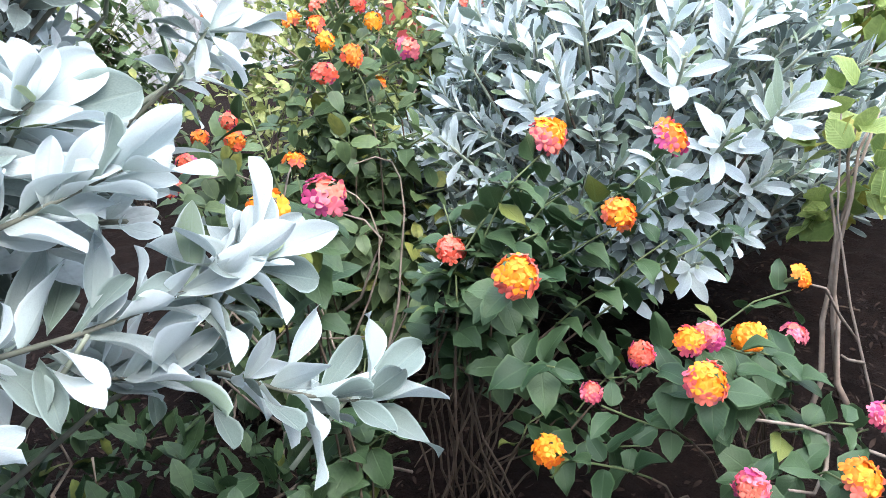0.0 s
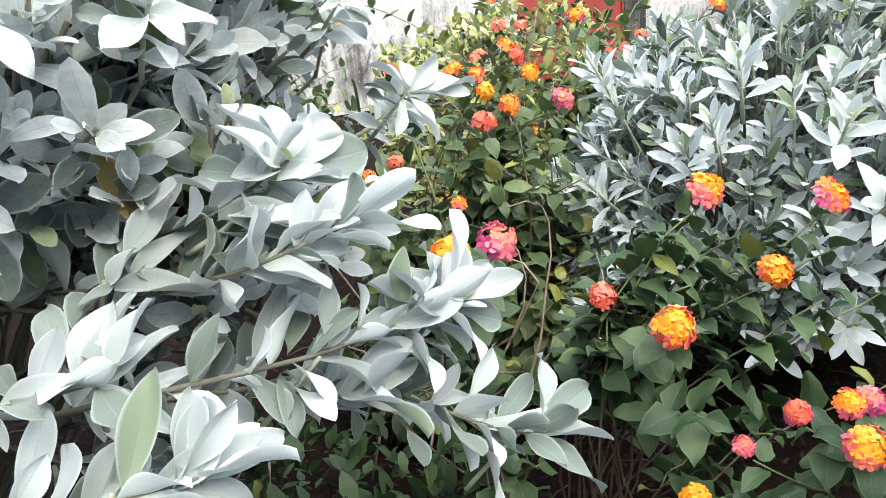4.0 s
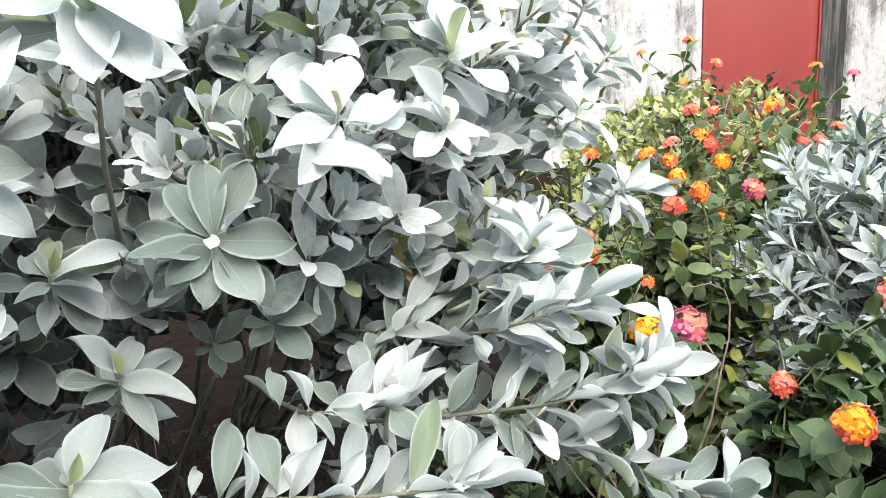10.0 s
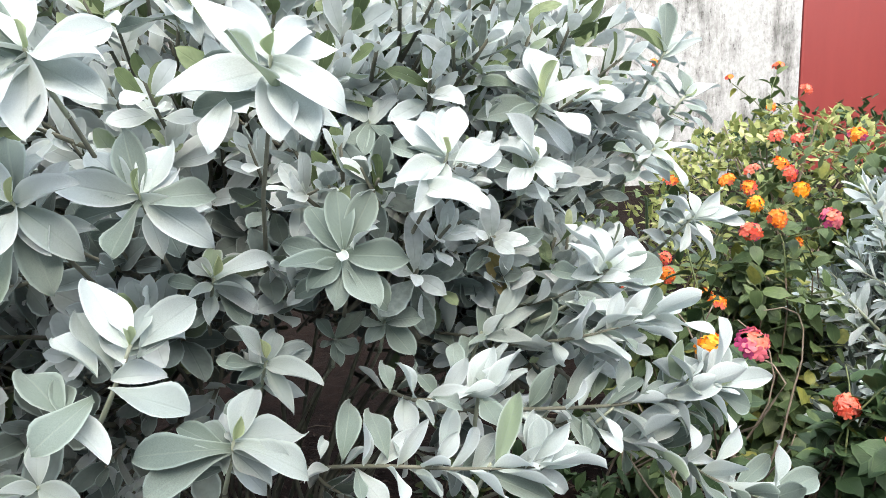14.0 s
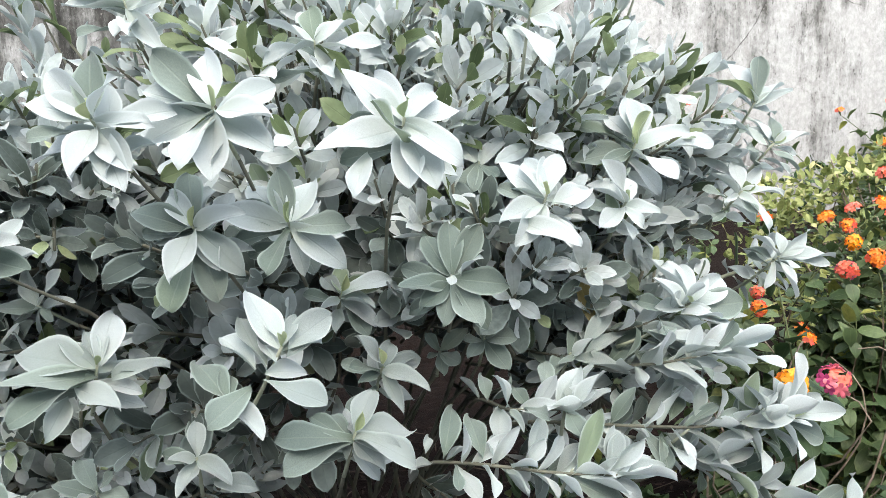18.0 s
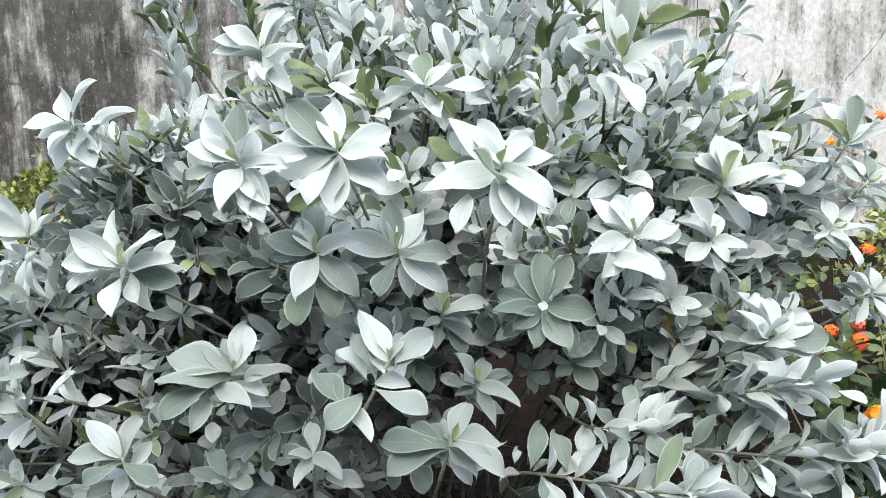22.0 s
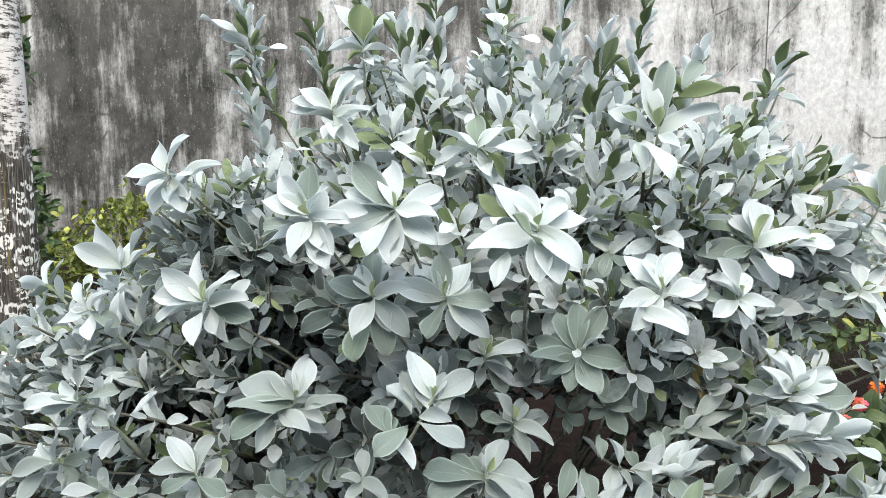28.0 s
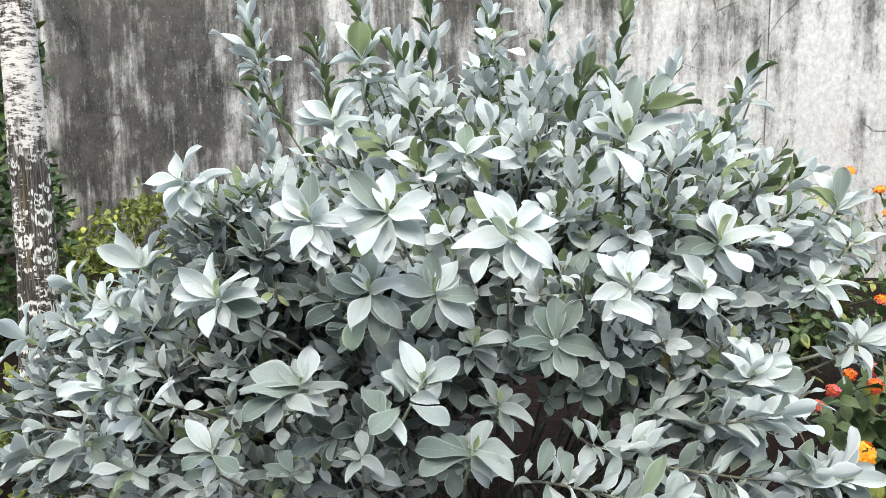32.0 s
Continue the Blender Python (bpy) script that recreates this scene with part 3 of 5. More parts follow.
BUD_SHAPE = leaf_mesh("bud_leaf", "silver", SILVER_BUD, -0.05, 0.45)


def rosette(shrub, tip, axis, size, count, spread, slim=1.0, sage=False):
    """A leafy shoot tip far from the path: its stem is the part, its leaves hang under it, joined."""
    tip, axis = np.asarray(tip, dtype=float), unit(axis)
    rows = shoot_leaves(tip, axis, count, size, rng.random() * 6.28, spread, slim)
    tub = Tubes(6)
    tub.add(bent(tip - axis * (0.02 + 0.007 * count) + rng.normal(0, 0.004, 3), tip, axis, 5), 0.0032, 0.0018)
    stem = hold(part("shoot", tub.mesh("shoot", STEM_PALE), None, shrub), shrub)
    lv = Leaves()
    for i, (p, a, n, length, width) in enumerate(rows):
        lv.add(p, a, n, length * (0.6 if i < 2 else 1), width * (0.6 if i < 2 else 1), rng.normal(0.08, 0.12), rng.uniform(0.12, 0.38), 1 if i < 2 else (2 if rng.random() < 0.07 else 0))
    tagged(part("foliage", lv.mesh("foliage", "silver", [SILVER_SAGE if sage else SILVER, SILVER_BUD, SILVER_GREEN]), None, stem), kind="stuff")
    return stem


def fill_shoots(centre, radii, count, shells, size, away, clear, low, seed, spread=(0.5, 0.92), leaves=(6, 11), lift=0.45, floor=-0.55, slim=1.0, dark=0.08, shade_odds=(0.42, 0.2, 0.16, 0.12, 0.10), lean=0.30, bright_above=0.28):
    """Shoots all over and inside a rounded shrub; away: spheres to keep free."""
    g = np.random.default_rng(seed)
    lv, tub = Leaves(), Tubes(4)
    c, r = np.array(centre), np.array(radii)
    made = 0
    while made < count:
        d = unit(g.normal(0, 1, 3))
        if d[2] < floor:
            continue
        bulge = 1 + 0.10 * noise.noise(tuple(d * 2.2 + seed)) + 0.07 * noise.noise(tuple(d * 5.0 + seed))
        s = g.choice(shells) * bulge + g.normal(0, 0.02)
        p = c + d * r * s
        if p[2] < low:
            continue
        made += 1
        if any(np.linalg.norm(p - np.array(q[:3])) < q[3] for q in away):
            continue
        if len(clear) and np.min(np.linalg.norm(clear - p, axis=1)) < 0.045:
            continue
        axis = unit(d / r * r.mean() + (0, -lean, lift) + g.normal(0, 0.28, 3))
        k = int(g.integers(*leaves))
        sz = size * g.uniform(0.75, 1.15)
        # upper outer shoots stay bright; lower and inner ones get shade-darkened leaves
        young = 20 if d[2] > bright_above and s > 0.6 and g.random() < 0.92 else g.choice([-1, 2, 4, 7, 20], p=shade_odds)
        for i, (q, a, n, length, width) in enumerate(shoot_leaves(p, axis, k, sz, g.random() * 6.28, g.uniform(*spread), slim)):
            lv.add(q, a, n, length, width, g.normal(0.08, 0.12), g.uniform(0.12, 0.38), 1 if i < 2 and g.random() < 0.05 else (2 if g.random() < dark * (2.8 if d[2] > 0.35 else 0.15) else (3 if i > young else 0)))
        tub.add(bent(p - axis * 0.12 - d * 0.03 + g.normal(0, 0.01, 3), p, axis, 4), 0.003, 0.0015)
    return lv, tub


# lesser shoots of the near shrub: x, y, z of the tip and the leaf length
NEAR_B = [
    (0.357, 0.689, 0.594, 0.052),
    (-0.760, 0.400, 0.461, 0.052),
    (-0.987, 0.500, 0.471, 0.052),
]
UPRIGHT = [
    (-0.663, 0.75, 1.125, -0.07), (-0.435, 0.72, 1.11, -0.04), (-0.323, 0.75, 1.125, 0.0), (-0.214, 0.72, 1.075, 0.03), (-0.12, 0.75, 1.105, 0.05), (-0.006, 0.72, 1.055, 0.07),
    (0.058, 0.65, 0.970, 0.08), (0.176, 0.75, 0.975, 0.12), (-0.505, 0.70, 1.035, -0.06), (-0.334, 0.60, 1.015, -0.02), (-0.58, 0.62, 0.95, -0.08), (-0.06, 0.60, 0.99, 0.05), (-0.24, 0.82, 1.13, 0.0),
]
HEART = np.array((-0.24, 0.78, 0.46))


HOLLOW = (-0.065, 0.415, 0.510, 0.095)
BODY = [((-0.25, 0.84, 0.58), (0.49, 0.48, 0.46), 2200, 3, -0.55, 0.07), ((-0.64, 0.60, 0.38), (0.36, 0.30, 0.28), 1050, 4, -0.3, 0.04), ((0.09, 0.76, 0.66), (0.21, 0.30, 0.26), 420, 6, 0.0, 0.08), ((-0.02, 0.66, 0.66), (0.23, 0.25, 0.28), 380, 8, -0.2, 0.06), ((0.10, 0.53, 0.55), (0.13, 0.13, 0.10), 130, 9, -0.3, 0.08), ((-0.52, 0.52, 0.72), (0.14, 0.13, 0.13), 200, 13, -0.5, 0.08), ((-0.72, 0.56, 0.56), (0.20, 0.16, 0.13), 220, 14, -0.4, 0.04), ((-0.02, 0.54, 0.62), (0.16, 0.16, 0.15), 150, 12, -0.35, 0.05)]


def spreading_branch(shrub, pts, size, step, droop, first=0.18, green_share=0.28):
    """A long leafy branch that leans out of the shrub."""
    pts = np.array(pts, dtype=float)
    t = np.linspace(0, 1, 16)
    line = np.stack([np.interp(t, np.linspace(0, 1, len(pts)), pts[:, k]) for k in range(3)], 1)
    for _ in range(2):
        line[1:-1] = (line[:-2] + line[1:-1] * 2 + line[2:]) / 4
    tub = Tubes(6)
    tub.add(line, 0.0021, 0.0011)
    stem = hold(part("branch", tub.mesh("branch", STEM_GREY), None, shrub), shrub)
    tan = unit(np.gradient(line, axis=0))
    total = np.linalg.norm(np.diff(line, axis=0), axis=1).sum()
    k = int(1.12 * total / step)
    for i in range(k):
        f = first + (1 - first) * (i / max(1, k - 1)) ** 0.8
        q = min(15, f * 15)
        j = min(14, int(q))
        p, a0 = line[j] + (line[j + 1] - line[j]) * (q - j), tan[j]
        up = unit(np.array((0, 0, 1.0)) - a0 * a0[2])
        side = np.cross(a0, up)
        ang = i * 2.4 + rng.normal(0, 0.3)
        rad = side * math.cos(ang) + up * math.sin(ang)
        lean = radians(rng.uniform(28, 64)) * (1 - 0.3 * f ** 3)
        a = unit(a0 * math.cos(lean) + rad * math.sin(lean) + np.array((0, 0, droop + rng.normal(0.20, 0.25))) + rng.normal(0, 0.12, 3))
        n = up * 0.7 + 0.5 * a0 + rng.normal(0, 0.45, 3) - rad * 0.45
        length = size * rng.uniform(0.68, 1.12)
        green = rng.random() < green_share
        place_leaf("leaf", (DARK_SHAPES if green_share > 0.3 else SAGE_SHAPES)[i % 2] if green else LEAF_SHAPES[rng.integers(0, 4)], stem, p, a, n, length, length * rng.uniform(0.25, 0.43))
    return stem


TIPS = []
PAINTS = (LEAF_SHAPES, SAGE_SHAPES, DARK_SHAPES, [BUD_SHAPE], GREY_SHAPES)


def leafy_tip(shrub, tip, axis, leaves):
    """A shoot whose leaves each have a turn and a rise in degrees, a length and a width in mm, a paint and, on a long branch, a foot of their own in mm."""
    tip, axis = np.array(tip), unit(axis)
    own = len(leaves[-1]) < 6
    back = 0.035 + 0.0025 * len(leaves)
    foot = tip - axis * back + rng.normal(0, 0.003, 3)
    tub = Tubes(6)
    tub.add(bent(foot, tip, axis, 6), 0.0019, 0.0012)
    stem = hold(part("shoot", tub.mesh("shoot", STEM_PALE), None, shrub), shrub)
    if own:
        root = np.array((-0.24 + rng.normal(0, 0.04), 0.80 + rng.normal(0, 0.04), 0.0))
        lone_stem(shrub, "stem", bent(root, foot + axis * 0.004, axis + unit(tip - HEART) * 0.8, 10, 0.004, 0.5), 0.0038, 0.0016, STEM_GREY)
    TIPS.append(tuple(tip))
    if tip[0] < -0.55 and tip[2] < 0.72:
        rosette(shrub, tip - axis * 0.010, axis + (0, 0, 0.5), 0.050, 12, 0.74, 0.76)
    for k, (turn, rise, length, width, paint, *off) in enumerate(leaves):
        t, r = radians(turn), radians(rise)
        a = np.array((math.cos(t) * math.cos(r), math.sin(t) * math.cos(r), math.sin(r)))
        base = tip + np.array(off) / 1000 if off else tip - axis * 0.0012 * k
        n = axis + rng.normal(0, 0.16, 3)
        if abs(np.dot(unit(n), a)) > 0.94:
            n = n + np.array((0, -0.3, 0.8))
        # shade of the low shoots painted in: two of three silver leaves turn grey
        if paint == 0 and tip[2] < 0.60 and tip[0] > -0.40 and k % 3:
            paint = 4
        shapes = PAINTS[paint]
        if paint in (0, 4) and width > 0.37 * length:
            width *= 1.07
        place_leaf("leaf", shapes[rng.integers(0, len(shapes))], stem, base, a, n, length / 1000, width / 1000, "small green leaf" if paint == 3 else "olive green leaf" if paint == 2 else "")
    if own and len(leaves) > 6:
        # older leaves lower on the shoot, behind the whorl
        x = unit(np.cross(axis, (0.31, 0.22, 0.92)))
        y = np.cross(axis, x)
        size = np.median([q[2] for q in leaves]) / 1000
        for k in range(6):
            t = 2.4 * k + rng.normal(0, 0.3)
            rad = x * math.cos(t) + y * math.sin(t)
            tilt = radians(rng.uniform(62, 95))
            a = axis * math.cos(tilt) + rad * math.sin(tilt)
            length = size * rng.uniform(0.68, 0.9)
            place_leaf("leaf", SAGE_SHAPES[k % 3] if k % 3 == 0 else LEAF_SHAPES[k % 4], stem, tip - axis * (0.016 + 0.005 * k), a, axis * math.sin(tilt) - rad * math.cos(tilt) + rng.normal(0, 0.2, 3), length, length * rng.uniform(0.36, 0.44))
    return stem


def build_near_shrub():
    shrub = thing("silver_shrub", (-0.24, 0.80, 0.0), "large silver-grey shrub with felty oval leaves in rosettes", "shrub", "silver shrubs")
    def stem_to(p, axis, count):
        root = np.array((-0.24 + rng.normal(0, 0.04), 0.80 + rng.normal(0, 0.04), 0.0))
        foot = p - axis * (0.02 + 0.007 * count) * 0.92
        lone_stem(shrub, "stem", bent(root, foot, axis + unit(p - HEART) * 0.8, 10, 0.004, 0.5), 0.006, 0.0026, STEM_GREY)

    for x, y, z, s in NEAR_B:
        p = np.array((x, y, z))
        axis = unit(p - HEART + (0, -0.08, 0.16) + rng.normal(0, 0.1, 3))
        stem_to(p, axis, 16)
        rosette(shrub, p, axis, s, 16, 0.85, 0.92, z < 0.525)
    spreading_branch(shrub, [(-0.08, 0.62, 0.40), (0.02, 0.48, 0.46), (0.10, 0.41, 0.470), (0.165, 0.375, 0.462)], 0.052, 0.0125, 0.06)
    spreading_branch(shrub, [(-0.06, 0.60, 0.44), (0.04, 0.46, 0.53), (0.11, 0.39, 0.555), (0.17, 0.37, 0.575)], 0.050, 0.0125, 0.06)
    # long branches that lean out over the lantanas
    spreading_branch(shrub, [(-0.050, 0.580, 0.400), (-0.015, 0.420, 0.490), (0.024, 0.362, 0.513), (0.135, 0.367, 0.502), (0.190, 0.378, 0.503), (0.222, 0.384, 0.506)], 0.046, 0.017, 0.06, 0.25, 0.2)
    spreading_branch(shrub, [(0.020, 0.470, 0.460), (0.100, 0.390, 0.485), (0.167, 0.434, 0.445), (0.188, 0.420, 0.439), (0.213, 0.401, 0.427), (0.240, 0.378, 0.412), (0.267, 0.360, 0.405)], 0.046, 0.017, 0.06, 0.25, 0.2)
    spreading_branch(shrub, [(-0.110, 0.500, 0.400), (-0.100, 0.335, 0.492), (-0.052, 0.310, 0.501), (0.005, 0.301, 0.496), (0.055, 0.294, 0.497)], 0.046, 0.017, 0.06, 0.25, 0.2)
    spreading_branch(shrub, [(-0.060, 0.600, 0.430), (-0.052, 0.430, 0.512), (-0.031, 0.355, 0.529), (-0.002, 0.351, 0.530), (0.027, 0.347, 0.532)], 0.046, 0.03, 0.06, 0.25, 0.2)
    spreading_branch(shrub, [(-0.050, 0.600, 0.500), (0.000, 0.500, 0.535), (0.036, 0.415, 0.555)], 0.046, 0.03, 0.06, 0.25, 0.2)
    spreading_branch(shrub, [(-0.020, 0.600, 0.500), (0.050, 0.470, 0.560), (0.100, 0.415, 0.583), (0.147, 0.412, 0.607)], 0.046, 0.03, 0.06, 0.25, 0.2)
    # shoots that face the path, leaf by leaf
    leafy_tip(shrub, (-0.329, 0.272, 0.792), (-0.12, -0.71, 0.69), [(-70, 42, 18, 13, 3), (-43, 46, 46, 18, 0), (112, 65, 58, 25, 1), (162, 44, 58, 23, 0), (-178, 24, 58, 23, 0), (-18, 4, 48, 19, 0), (-38, -37, 50, 20, 0), (-98, -35, 51, 21, 0), (-179, -27, 58, 23, 0), (-52, -45, 58, 23, 0), (-5, 19, 58, 23, 0)])
    leafy_tip(shrub, (-0.249, 0.297, 0.798), (-0.03, -0.70, 0.72), [(-90, 59, 18, 10, 3), (114, 54, 59, 24, 0), (168, 11, 60, 24, 0), (-25, -3, 54, 22, 0), (-81, -62, 60, 24, 0), (-173, -16, 70, 28, 0), (49, 20, 60, 24, 0), (-20, -30, 60, 24, 0), (178, 48, 69, 29, 1), (-111, -30, 60, 24, 0)])
    leafy_tip(shrub, (-0.104, 0.262, 0.786), (0.13, -0.72, 0.68), [(-66, 46, 18, 11, 3), (-127, 34, 49, 19, 0, 2, -2, -18), (128, 44, 53, 21, 0), (55, 37, 49, 20, 0), (37, 11, 60, 24, 0), (-43, -21, 60, 24, 0), (-51, -50, 60, 24, 0), (167, 43, 61, 24, 0), (149, 11, 52, 26, 2), (-152, -11, 68, 27, 0), (-106, -36, 40, 16, 0, -25, -9, -24), (-81, -44, 54, 22, 0)])
    leafy_tip(shrub, (-0.282, 0.324, 0.705), (-0.08, -0.74, 0.67), [(-47, 69, 18, 7, 3), (138, 37, 47, 19, 0), (164, -13, 46, 19, 4), (-22, 19, 52, 21, 0), (-24, -33, 58, 23, 4), (-100, -30, 55, 22, 0), (92, 44, 55, 22, 4), (-179, 24, 59, 25, 1), (121, 64, 58, 25, 1), (162, 6, 56, 24, 1), (-112, -49, 69, 30, 1), (-50, -57, 60, 26, 1)])
    leafy_tip(shrub, (-0.209, 0.345, 0.703), (0.01, -0.73, 0.69), [(-58, 72, 19, 7, 3), (144, 31, 56, 22, 0), (58, 22, 43, 17, 0), (-19, -32, 62, 25, 0), (178, 14, 62, 25, 0), (66, 44, 56, 22, 0), (124, 63, 56, 24, 1), (-107, -29, 54, 23, 1), (-26, 11, 56, 24, 1), (168, -10, 56, 24, 1)])
    leafy_tip(shrub, (-0.360, 0.300, 0.598), (0.36, -0.40, 0.84), [(-68, 34, 18, 7, 3), (130, 33, 38, 13, 0), (106, 36, 45, 14, 4), (89, 43, 60, 24, 0), (151, 24, 47, 19, 4), (57, -16, 56, 23, 0), (58, -1, 60, 24, 4, 10, 1, -10), (-175, 23, 68, 37, 0), (-24, -11, 49, 20, 4, -17, -6, -16), (-128, -11, 73, 31, 1), (-88, -23, 44, 17, 4, -22, -8, -24), (-135, 9, 71, 30, 1)])
    leafy_tip(shrub, (-0.198, 0.250, 0.626), (0.43, -0.35, 0.83), [(-73, 45, 18, 7, 3), (120, 33, 41, 12, 0), (79, 28, 35, 11, 4), (132, 37, 60, 24, 0), (57, 14, 58, 23, 4), (53, 3, 45, 18, 0), (131, 31, 54, 22, 4, -11, -5, -16), (123, 30, 35, 14, 0, -5, -3, -12), (67, 20, 37, 15, 4, 3, 0, -7), (137, 27, 49, 19, 0, -19, -6, -16), (-30, -7, 60, 24, 4, -14, -6, -23), (49, -13, 42, 17, 0, -12, -5, -18), (-113, -9, 48, 24, 1, -22, -8, -28), (-41, -16, 45, 18, 0, -38, -13, -37), (133, 29, 56, 24, 1, -38, -13, -37), (107, 31, 35, 15, 1, -38, -13, -37)])
    leafy_tip(shrub, (-0.475, 0.320, 0.692), (-0.31, -0.71, 0.63), [(-29, 70, 25, 10, 3), (141, 64, 60, 24, 0), (-17, 43, 58, 23, 0), (-169, 35, 64, 25, 0), (-8, 5, 60, 24, 0), (-162, -14, 60, 24, 0), (-162, 11, 63, 25, 0), (-84, -32, 60, 24, 0), (-43, -37, 46, 18, 0), (-13, -10, 58, 25, 1)])
    leafy_tip(shrub, (-0.566, 0.395, 0.830), (-0.39, -0.57, 0.73), [(134, 44, 17, 12, 2), (70, 67, 56, 22, 0), (144, 52, 51, 20, 0), (-160, 4, 56, 22, 0), (-10, 22, 56, 22, 0, 23, 4, -7), (-8, 5, 36, 15, 0), (-99, -26, 53, 21, 0), (-104, -51, 56, 22, 0), (-29, -51, 56, 22, 0), (-177, -1, 56, 22, 0)])
    leafy_tip(shrub, (-0.075, 0.376, 0.647), (0.00, -0.71, 0.71), [(-92, -27, 15, 9, 0), (-45, 43, 33, 12, 0, 7, 1, 1), (122, 34, 55, 24, 1), (92, 64, 57, 24, 1), (42, 51, 56, 24, 1), (-37, 5, 56, 27, 1), (-62, -30, 56, 27, 1), (141, 11, 50, 23, 1), (-127, -16, 43, 20, 1), (-144, 4, 56, 24, 1), (-48, -28, 56, 24, 1), (-102, -33, 47, 20, 1)])
    leafy_tip(shrub, (-0.045, 0.425, 0.573), (0.08, -0.66, 0.74), [(-46, 44, 24, 10, 1), (-40, 19, 36, 20, 1), (-52, -31, 40, 22, 1), (-125, -14, 28, 15, 1), (101, 32, 35, 15, 1), (-140, 22, 27, 11, 1)])
    leafy_tip(shrub, (-0.090, 0.450, 0.553), (0.09, -0.68, 0.73), [(-128, 53, 29, 12, 1), (-81, -28, 30, 13, 1), (-47, -7, 31, 17, 1), (36, 31, 42, 18, 1), (-130, 7, 18, 7, 1)])
    leafy_tip(shrub, (0.008, 0.368, 0.717), (0.16, -0.61, 0.77), [(-113, 40, 18, 7, 3), (114, 39, 50, 20, 0), (85, 45, 45, 18, 0), (64, 42, 51, 20, 0), (135, 30, 60, 24, 0), (136, 16, 56, 22, 0), (30, -3, 56, 22, 0), (35, 15, 51, 20, 0, 4, 0, -9), (-36, -18, 60, 24, 0, -22, -8, -22), (-141, -6, 50, 20, 0), (-124, -31, 53, 21, 0)])
    leafy_tip(shrub, (0.092, 0.440, 0.700), (0.28, -0.57, 0.77), [(-109, 44, 18, 7, 3), (-139, 56, 54, 22, 0), (57, 36, 30, 11, 0), (126, 24, 54, 22, 0), (25, -16, 44, 18, 0), (71, 44, 46, 18, 0), (-136, -24, 44, 18, 0), (-61, -19, 32, 13, 0)])
    leafy_tip(shrub, (0.147, 0.412, 0.607), (0.49, -0.53, 0.69), [(-120, 30, 18, 6, 3), (24, -4, 39, 14, 2, -15, -4, -10), (83, 39, 51, 20, 0), (116, 41, 64, 26, 0), (-154, 37, 52, 21, 0), (33, 21, 62, 25, 0), (-9, -25, 73, 30, 0), (-153, 11, 35, 14, 0), (-5, -17, 67, 20, 0, -42, -12, -22), (3, -27, 64, 19, 0, -47, -13, -22), (13, 2, 64, 32, 1)])
    leafy_tip(shrub, (-0.140, 0.375, 0.564), (0.24, -0.56, 0.80), [(-139, 78, 20, 7, 3), (-129, 60, 46, 18, 0), (77, 30, 40, 16, 4), (42, -2, 46, 18, 4), (-19, -12, 50, 20, 4), (-48, -43, 46, 13, 0), (-135, 28, 37, 16, 1), (-127, 3, 27, 11, 1), (44, 17, 46, 18, 4)])
    leafy_tip(shrub, (-0.180, 0.415, 0.624), (0.20, -0.52, 0.83), [(-30, 71, 21, 7, 3), (-6, 23, 52, 21, 0), (133, 26, 37, 15, 4), (98, 38, 42, 17, 4), (-34, -1, 43, 17, 4), (-24, -26, 46, 18, 0), (-121, -9, 29, 11, 4), (-36, -41, 46, 20, 1)])
    leafy_tip(shrub, (-0.156, 0.300, 0.536), (0.23, -0.47, 0.85), [(-3, 71, 20, 7, 3), (77, 27, 53, 21, 0), (40, -12, 65, 26, 4), (111, 19, 17, 7, 4), (-36, 2, 65, 26, 4), (105, 26, 34, 13, 0, -8, -5, -22), (-34, 5, 49, 19, 4), (-150, 17, 66, 28, 1), (-138, -1, 66, 28, 1), (138, 15, 50, 21, 1), (-48, -12, 44, 18, 4)])
    leafy_tip(shrub, (-0.458, 0.264, 0.522), (0.08, -0.43, 0.90), [(137, 28, 35, 14, 4), (165, 39, 50, 20, 0), (97, 41, 50, 20, 4), (92, 11, 19, 7, 4), (-165, 11, 51, 21, 4), (-103, 5, 46, 20, 1), (-21, -11, 47, 20, 1)])
    leafy_tip(shrub, (-0.295, 0.320, 0.507), (0.08, -0.48, 0.88), [(109, 28, 38, 15, 4), (-121, 21, 30, 12, 0), (-34, -9, 45, 18, 4), (-23, 8, 46, 18, 4, 12, -1, -21), (158, 0, 41, 17, 1), (-96, -17, 41, 16, 0)])
    leafy_tip(shrub, (-0.475, 0.424, 0.617), (-0.37, -0.69, 0.63), [(140, 52, 46, 18, 4), (-8, 52, 46, 18, 0), (172, -19, 36, 14, 4), (-35, -25, 25, 10, 1), (-179, 1, 46, 20, 1), (-12, 15, 38, 15, 0)])
    leafy_tip(shrub, (-0.388, 0.327, 0.474), (0.00, -0.48, 0.88), [(135, 28, 46, 20, 1), (-12, 48, 28, 11, 1), (-107, 7, 23, 9, 4), (-18, 5, 34, 15, 1), (167, 7, 46, 20, 1)])
    leafy_tip(shrub, (0.002, 0.430, 0.878), (0.12, -0.48, 0.87), [(102, 58, 57, 24, 2), (-82, 59, 25, 13, 3), (158, 68, 81, 26, 0), (50, 82, 79, 24, 1), (44, 49, 49, 21, 1, 22, 10, 39), (5, 11, 69, 19, 2, 14, 7, 28), (7, 29, 71, 29, 0), (-49, -23, 36, 14, 0), (159, 22, 64, 26, 0), (129, 36, 27, 14, 2, -24, -4, 5), (-48, -27, 60, 24, 0, -18, -6, -17), (-68, -46, 39, 16, 0, -24, -7, -17)])
